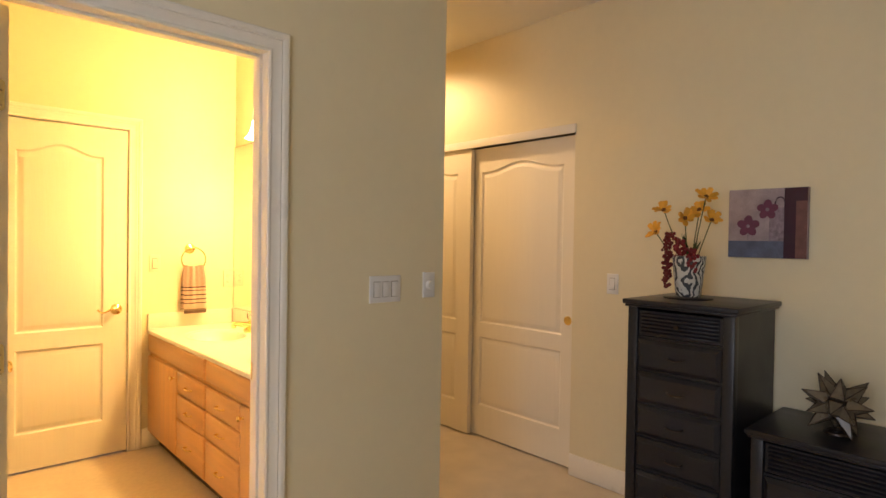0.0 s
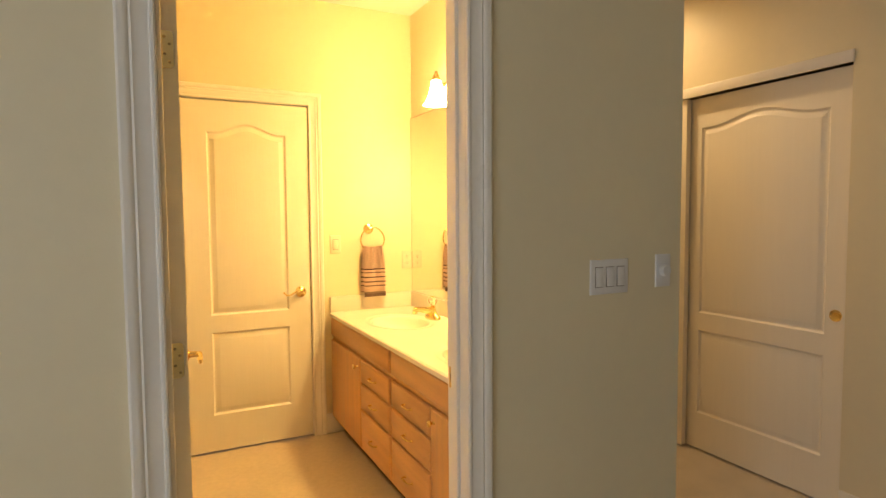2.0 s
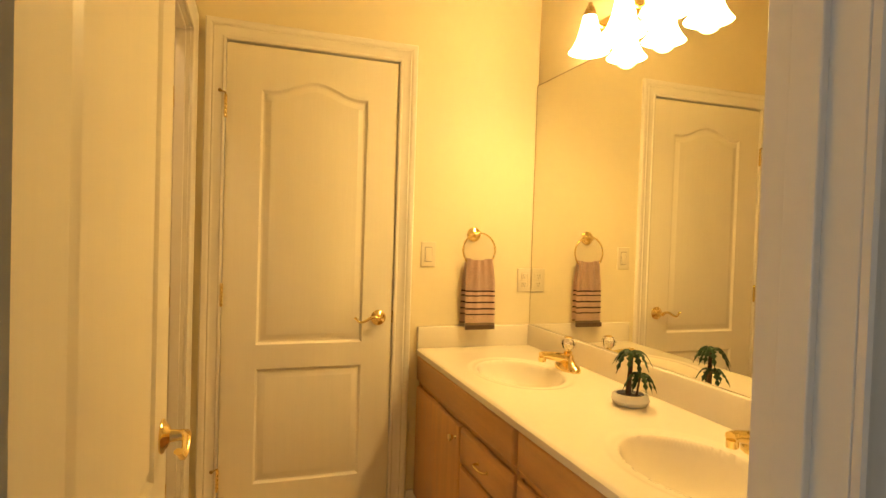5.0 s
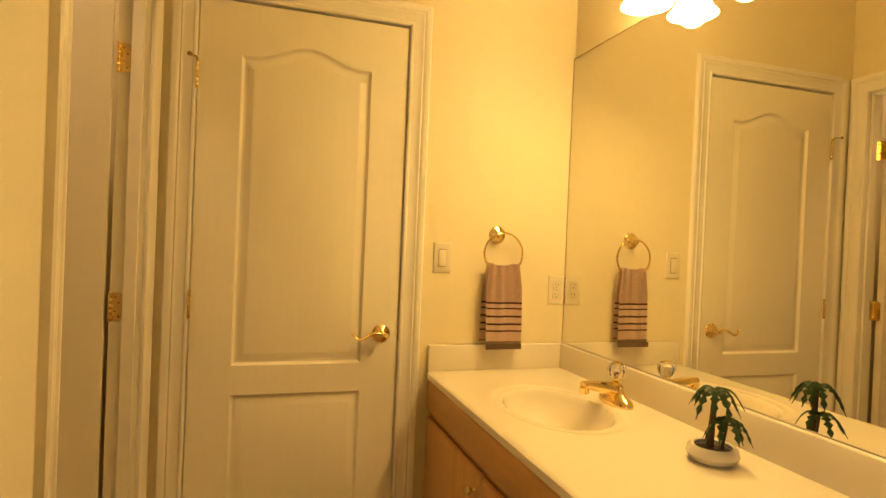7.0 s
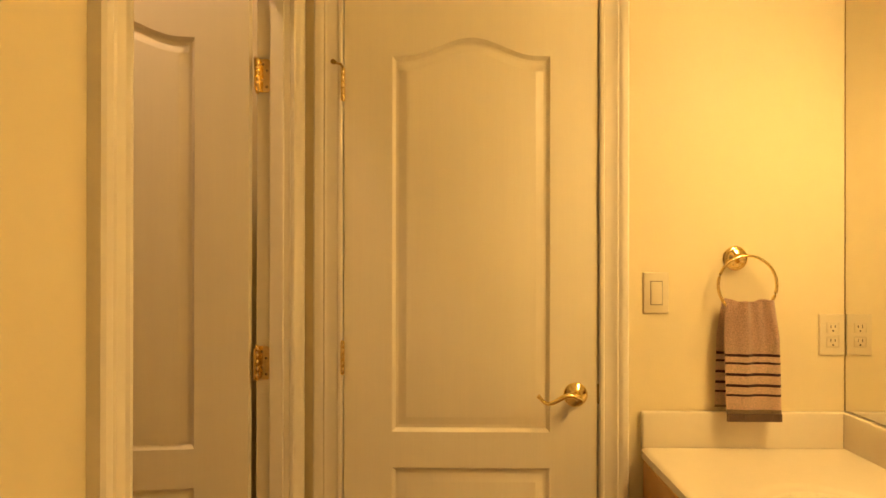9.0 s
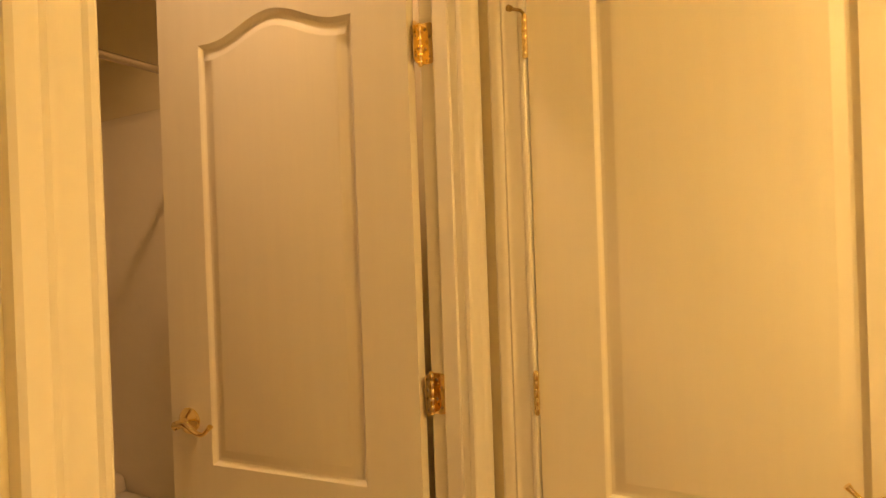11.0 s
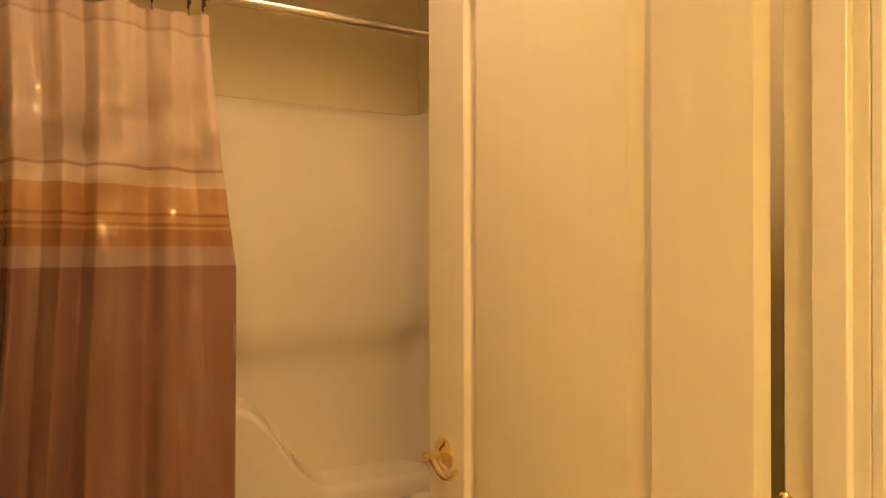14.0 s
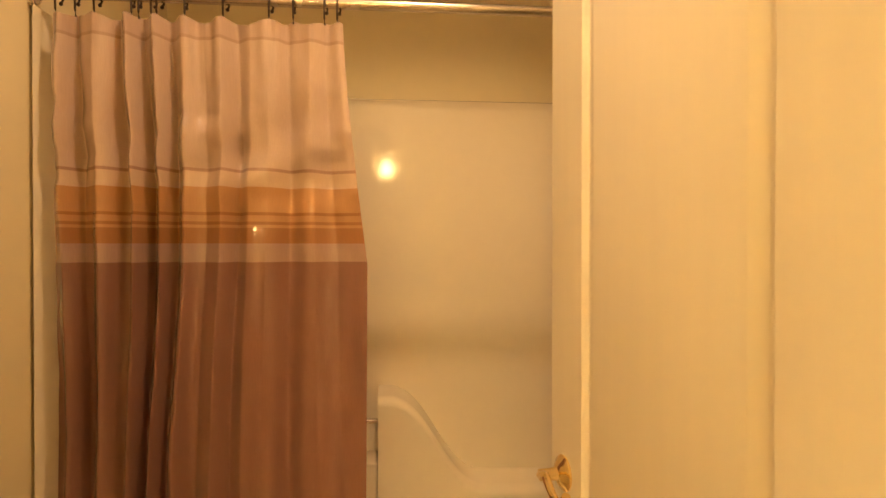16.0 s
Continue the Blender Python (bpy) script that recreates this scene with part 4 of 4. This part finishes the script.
curtain = part("shower_curtain", grid(curtain_point, 300, 150), CURTAIN, angle=80)
tagged(curtain, "mauve satin shower curtain with copper bands, drawn half across", "shower curtain")
hook = None
for y in HOOKS:
    if hook is None:
        hook = holder("curtain_hook", pose(RODX, y, RODZ), "dark bronze shower curtain hook on the rod", "curtain hook", "shower curtain hooks")
        part("wire", tube([(0.010, 0, -0.055), (0.016, 0, -0.040), (0.017, 0, -0.010), (0.015, 0, 0.010), (0.004, 0, 0.0165), (-0.010, 0, 0.013), (-0.0165, 0, 0.0), (-0.013, 0, -0.012), (-0.006, 0, -0.020)], 0.0024, 8), DARK_HOOK, hook)
        part("ball", lathe([(0, -0.004), (0.0035, -0.002), (0.0045, 0.001), (0.0025, 0.0045), (0, 0.005)], 12, Matrix.Translation((-0.006, 0, -0.022))), DARK_HOOK, hook)
    else:
        copy_thing(hook, pose(RODX, y, RODZ, 0, 0, 12 * math.sin(y * 50)))

# ---- unseen ceiling fixture before the tub, added as fill light ----
fill_can = holder("recessed_light", pose(-1.98, -0.42, BATH_H), "unseen round ceiling light added to brighten the tub room", "ceiling light")
part("trim_ring", lathe([(0.062, -0.001), (0.088, -0.001), (0.090, -0.004), (0.084, -0.008), (0.066, -0.006), (0.062, -0.001)], 36), WHITE_PLATE, fill_can)
part("lens", lathe([(0, -0.0012), (0.060, -0.0012), (0.060, -0.0030), (0, -0.0034)], 30), glowing("fill_lens", (1.0, 0.68, 0.38), 12.0), fill_can, "glowing frosted lens of the added light")
# Added fill spot that lifts the tub, curtain and surround; no known source.
tub_fill = new("tub_fill", bpy.data.lights.new("tub_fill", "SPOT"))
tub_fill.data.energy, tub_fill.data.color = TUB_FILL_WATTS, (1.0, 0.64, 0.34)
tub_fill.data.spot_size, tub_fill.data.spot_blend, tub_fill.data.shadow_soft_size = radians(134), 0.5, 0.05
tub_fill.matrix_world = look((-1.98, -0.42, BATH_H - 0.012), (-2.1, -0.44, 0.0))

# ---- bedroom: chest, night table, vase, star, canvas ----
CHX0, CHX1, CHY0, CHY1, CHZ = 0.690, CX - 0.016, -3.163, -2.707, 1.136


def black_cabinet(name, x0, x1, y0, y1, top, drawers, label, category, overhang=0.020):
    """Front looks to -x."""
    c = holder(name, pose(0, 0, 0), label, category)
    bm = box((x0 - overhang, y0 - overhang, top - 0.022), (x1, y1 + overhang, top), 0.006, 3)
    bm_box(bm, (x0 - overhang * 0.55, y0 - overhang * 0.55, top - 0.034), (x1, y1 + overhang * 0.55, top - 0.022), 0.004, 2)
    part("top", bm, BLACK_WOOD, c)
    zt = top - 0.034
    for ya, yb in ((y0, y0 + 0.045), (y1 - 0.045, y1)):
        part("corner_post", box((x0, ya, 0.0), (x0 + 0.045, yb, zt), 0.004, 2), BLACK_WOOD, c)
    for ya, yb in ((y0 + 0.006, y0 + 0.022), (y1 - 0.022, y1 - 0.006)):
        part("side_panel", box((x0 + 0.045, ya, 0.05), (x1, yb, zt), 0.002, 1), BLACK_WOOD, c)
    part("back_panel", box((x1 - 0.012, y0 + 0.022, 0.05), (x1 - 0.002, y1 - 0.022, zt)), BLACK_WOOD, c)
    part("plinth", box((x0 + 0.012, y0 + 0.045, 0.02), (x0 + 0.030, y1 - 0.045, 0.085), 0.003, 1), BLACK_WOOD, c)
    a, b = y0 + 0.048, y1 - 0.048
    for z0, z1, louvred in drawers:
        part("rail", box((x0 + 0.012, a - 0.003, z0 - 0.014), (x0 + 0.03, b + 0.003, z0 - 0.003)), BLACK_WOOD, c)
        if louvred:
            f = part("drawer", box((x0 + 0.012, a, z0), (x0 + 0.024, b, z1), 0.002, 1), BLACK_WOOD, c, "drawer with a louvred front")
            n = max(4, int((z1 - z0) / 0.0165))
            for i in range(n):
                z = z0 + 0.008 + (z1 - z0 - 0.016) * (i + 0.5) / n
                bm = box((-0.007, a + 0.012, -0.0055), (0.007, b - 0.012, 0.0055), 0.002, 1)
                bmesh.ops.transform(bm, matrix=Matrix.Translation((x0 + 0.010, 0, z)) @ Matrix.Rotation(radians(-35), 4, "Y"), verts=bm.verts)
                part("slat", bm, BLACK_WOOD, f)
        else:
            bm = box((x0 + 0.004, a, z0), (x0 + 0.024, b, z1))
            front = [g for g in bm.faces if all(v.co.x < x0 + 0.01 for v in g.verts)]
            r = bmesh.ops.inset_region(bm, faces=front, thickness=0.026, depth=0.0)
            for v in front[0].verts:
                v.co.x -= 0.014
            f = part("drawer", bm, BLACK_WOOD, c, "drawer with a raised bevelled front", angle=20)
        zm = (z0 + z1) / 2
        ym = (a + b) / 2
        h = part("handle", tube([(x0 - 0.008, ym - 0.036, zm), (x0 - 0.026, ym - 0.030, zm - 0.002), (x0 - 0.030, ym, zm - 0.006), (x0 - 0.026, ym + 0.030, zm - 0.002), (x0 - 0.008, ym + 0.036, zm)], 0.0035, 8), DARK_HOOK, f, "small dark metal pull") if not louvred else \
            part("knob", lathe([(0, 0), (0.006, 0), (0.005, 0.010), (0.011, 0.016), (0.010, 0.022), (0, 0.024)], 18, Matrix.Translation((x0 + 0.004, ym, zm)) @ Matrix.Rotation(radians(-90), 4, "Y")), DARK_HOOK, f)
    return c


black_cabinet("tall_chest", CHX0, CHX1, CHY0, CHY1, CHZ,
              [(0.978, 1.088, True), (0.832, 0.964, False), (0.686, 0.818, False), (0.540, 0.672, False), (0.394, 0.526, False), (0.248, 0.380, False), (0.098, 0.234, False)],
              "tall black painted chest of narrow drawers against the wall", "chest")
NY1 = -3.195
black_cabinet("low_chest", 0.735, CHX1, -4.16, NY1 - 0.02, 0.668, [(0.510, 0.622, True), (0.375, 0.496, False), (0.220, 0.360, False), (0.095, 0.205, False)],
              "low black painted chest with a louvred top drawer", "chest")

# vase with dried flowers
VX, VY = 0.93, -2.870
vase = holder("flower_vase", pose(VX, VY, CHZ + 0.010), "white vase with dark scrolls and a flower bunch", "vase")
part("mat", lathe([(0, -0.0095), (0.105, -0.0095), (0.107, -0.005), (0.10, -0.001), (0, 0.0)], 36), BLACK_WOOD, vase, "round dark mat")
vm = material("scrolled_ceramic", (0.62, 0.60, 0.54), 0.3, vary=0.05, scale=8)
nt = vm.node_tree
wv = nt.nodes.new("ShaderNodeTexWave")
wv.inputs["Scale"].default_value, wv.inputs["Distortion"].default_value, wv.inputs["Detail"].default_value = 17.0, 12.0, 2.0
nt.links.new(nt.nodes["Texture Coordinate"].outputs["Object"], wv.inputs["Vector"])
cr = nt.nodes.new("ShaderNodeValToRGB")
cr.color_ramp.interpolation = "EASE"
cr.color_ramp.elements[0].position, cr.color_ramp.elements[0].color = 0.40, (0.05, 0.055, 0.06, 1)
cr.color_ramp.elements[1].position, cr.color_ramp.elements[1].color = 0.56, (0.62, 0.60, 0.54, 1)
nt.links.new(wv.outputs["Fac"], cr.inputs[0])
nt.links.new(cr.outputs[0], nt.nodes["Principled BSDF"].inputs["Base Color"])
part("pot", lathe([(0, 0.0), (0.050, 0.0), (0.055, 0.008), (0.062, 0.075), (0.069, 0.148), (0.073, 0.182), (0.069, 0.185), (0.061, 0.160), (0.053, 0.06), (0, 0.055)], 36), vm, vase)
rnd = random.Random(11)
BLOOMS = [(-0.02, 0.115, 0.395), (0.0, -0.070, 0.450), (-0.03, 0.010, 0.355), (-0.01, -0.100, 0.345), (-0.04, 0.140, 0.290), (0.03, -0.030, 0.395)]
STEM = material("green_stem", (0.10, 0.12, 0.04), 0.7, vary=0.2, scale=40)
for bx, by, bz in BLOOMS:
    part("stem", tube([(bx * 0.2, by * 0.2, 0.12), (bx * 0.5, by * 0.55, bz * 0.65), (bx, by, bz)], 0.0025, 7), STEM, vase)
    face = Vector((-0.75 + rnd.uniform(-0.3, 0.3), -0.35 + by * 2 + rnd.uniform(-0.4, 0.4), 0.55 + rnd.uniform(-0.3, 0.3))).normalized()
    turn = Matrix.Translation((bx, by, bz)) @ Vector((0, 0, 1)).rotation_difference(face).to_matrix().to_4x4()
    bloom = part("flower", lathe([(0, 0.012), (0.006, 0.011), (0.010, 0.006), (0.010, 0.0), (0, -0.004)], 14, turn), FLOWER_EYE, vase)
    for i in range(8):
        a = i * 2 * math.pi / 8 + rnd.uniform(-0.3, 0.3)
        bm = bmesh.new()
        length, cup = rnd.uniform(0.034, 0.052), rnd.uniform(0.006, 0.022)
        for (k0, w0, z0), (k1, w1, z1) in zip(((0.15, 0.005, 0.0), (0.5, 0.013, cup), (0.85, 0.011, 1.6 * cup)), ((0.5, 0.013, cup), (0.85, 0.011, 1.6 * cup), (1.0, 0.002, 1.5 * cup))):
            c, s = math.cos(a), math.sin(a)
            quad = [turn @ Vector((c * length * k - s * w * g, s * length * k + c * w * g, z)) for k, w, z, g in ((k0, w0, z0, -1), (k0, w0, z0, 1), (k1, w1, z1, 1), (k1, w1, z1, -1))]
            bm.faces.new([bm.verts.new(q) for q in quad])
        bmesh.ops.remove_doubles(bm, verts=bm.verts, dist=1e-5)
        bmesh.ops.solidify(bm, geom=list(bm.faces), thickness=0.001)
        part("petal", bm, PETAL, bloom)
for sy, top, low, count in ((0.076, 0.285, 0.040, 74), (0.020, 0.255, 0.18, 30), (-0.035, 0.215, 0.12, 34)):
    bm = bmesh.new()
    for i in range(count):
        k = i / count
        bmesh.ops.create_icosphere(bm, subdivisions=1, radius=rnd.uniform(0.007, 0.012), matrix=Matrix.Translation((-0.055 + rnd.uniform(-0.018, 0.018), sy + rnd.uniform(-0.025, 0.025) * (1 - 0.4 * k), top + (low - top) * k + rnd.uniform(-0.01, 0.01))))
    part("berry_spray", bm, BERRY, vase, "drooping spray of dark red blooms")
for i in range(12):
    a, r = rnd.uniform(0, 6.28), rnd.uniform(0.03, 0.07)
    p0, p1 = Vector((0, 0, 0.16)), Vector((r * math.cos(a), r * math.sin(a), rnd.uniform(0.22, 0.31)))
    side = (p1 - p0).cross(Vector((0, 0, 1))).normalized() * 0.009
    bm = bmesh.new()
    vs = [bm.verts.new(p) for p in (p0, p0.lerp(p1, 0.5) + side, p1, p0.lerp(p1, 0.5) - side)]
    bm.faces.new(vs)
    bmesh.ops.solidify(bm, geom=list(bm.faces), thickness=0.001)
    part("leaf", bm, LEAF, vase)

# many-pointed glass star on the low chest
star = holder("star_ornament", pose(0.930, -3.455, 0.668), "spiky glass star ornament with dark metal seams", "ornament")
SC = Matrix.Translation((0, 0, 0.112)) @ Matrix.Rotation(0.5, 4, (0.3, 1, 0.2))
phi = (1 + 5 ** 0.5) / 2
dirs = [Vector(v).normalized() for v in [(0, a, b * phi) for a in (-1, 1) for b in (-1, 1)] + [(a, b * phi, 0) for a in (-1, 1) for b in (-1, 1)] + [(a * phi, 0, b) for a in (-1, 1) for b in (-1, 1)]
        + [(a, b, c) for a in (-1, 1) for b in (-1, 1) for c in (-1, 1)]]
for d in dirs:
    ref = Vector((0, 0, 1)) if abs(d.z) < 0.8 else Vector((1, 0, 0))
    s = d.cross(ref).normalized()
    t = s.cross(d)
    base = [SC @ (d * 0.050 + (s * math.cos(a) + t * math.sin(a)) * 0.034) for a in (radians(45 + 90 * i) for i in range(4))]
    tip = SC @ (d * 0.136)
    bm = bmesh.new()
    tv, bv = bm.verts.new(tip), [bm.verts.new(p) for p in base]
    for i in range(4):
        bm.faces.new((tv, bv[i], bv[(i + 1) % 4]))
    bm.faces.new(bv)
    sp = part("spike", bm, TEAL, star, angle=5)
    bm = bmesh.new()
    for i in range(4):
        tube([base[i], tip], [0.0022, 0.0014], 5, bm)
        tube([base[i], base[(i + 1) % 4]], 0.002, 5, bm)
    part("seam", bm, DARK_HOOK, sp)
part("foot_ring", lathe([(0.030, 0.0005), (0.044, 0.0005), (0.042, 0.008), (0.036, 0.012), (0.030, 0.008), (0.030, 0.0005)], 28), DARK_HOOK, star)

# flower canvas
canvas = holder("canvas_picture", pose(CX, -3.115, 1.484, 0, 0, -90), "square canvas print with two purple flowers", "picture")
CW, CH2 = 0.163, 0.157
part("canvas", box((-CW, -0.030, -CH2), (CW, -0.0005, CH2), 0.002, 2), material("canvas_ground", (0.34, 0.28, 0.30), 0.85, vary=0.34, scale=14, bump=0.4, bump_scale=600), canvas)
INK_BLUE = material("slate_blue_paint", (0.10, 0.12, 0.19), 0.8, vary=0.35, scale=22)
INK_PLUM = material("plum_paint", (0.045, 0.016, 0.032), 0.8, vary=0.25, scale=22)
INK_ROSE = material("rose_brown_paint", (0.17, 0.08, 0.075), 0.8, vary=0.4, scale=25)
INK_PURPLE = material("purple_paint", (0.14, 0.04, 0.08), 0.8, vary=0.25, scale=40)
INK_GREY = material("grey_lilac_paint", (0.24, 0.19, 0.23), 0.8, vary=0.5, scale=60)


def paint(name, x0, x1, z0, z1, mat, lift):
    part(name, box((x0, -0.030 - lift, z0), (x1, -0.0298 - lift + 0.0004, z1)), mat, canvas)


paint("blue_band", -CW + 0.001, 0.072, -CH2 + 0.001, -0.080, INK_BLUE, 0.0010)
paint("dark_band", 0.072, 0.118, -CH2 + 0.001, CH2 - 0.001, INK_PLUM, 0.0012)
paint("rose_band", 0.118, CW - 0.001, -CH2 + 0.001, CH2 - 0.060, INK_ROSE, 0.0010)
paint("plum_corner", 0.118, CW - 0.001, CH2 - 0.060, CH2 - 0.001, INK_PLUM, 0.0010)
paint("lilac_field", 0.012, 0.072, -0.080, 0.070, INK_GREY, 0.0008)
paint("stem", -0.078, -0.074, -0.075, -0.03, INK_GREY, 0.0012)
for fx, fz, r in ((-0.076, -0.012, 0.050), (0.004, 0.062, 0.046)):
    bm = bmesh.new()
    pts = [(fx + r * (0.62 + 0.38 * abs(math.cos(2.5 * a))) * math.cos(a + 0.3), fz + r * (0.62 + 0.38 * abs(math.cos(2.5 * a))) * math.sin(a + 0.3)) for a in (2 * math.pi * i / 60 for i in range(60))]
    hub = bm.verts.new((fx, -0.0320, fz))
    rim = [bm.verts.new((x, -0.0314, z)) for x, z in pts]
    for i in range(60):
        bm.faces.new((hub, rim[i], rim[(i + 1) % 60]))
    fl = part("painted_flower", bm, INK_PURPLE, canvas)
    part("flower_eye", lathe([(0, 0), (0.008, 0), (0.008, 0.0006), (0, 0.0006)], 16, Matrix.Translation((fx, -0.0319, fz)) @ Matrix.Rotation(radians(90), 4, "X")), INK_GREY, fl)
part("painted_loop", tube([(0.055 + 0.020 * math.cos(a), -0.031, 0.085 + 0.032 * math.sin(a)) for a in (math.pi * i / 14 for i in range(15))], 0.0025, 6), INK_PLUM, canvas)
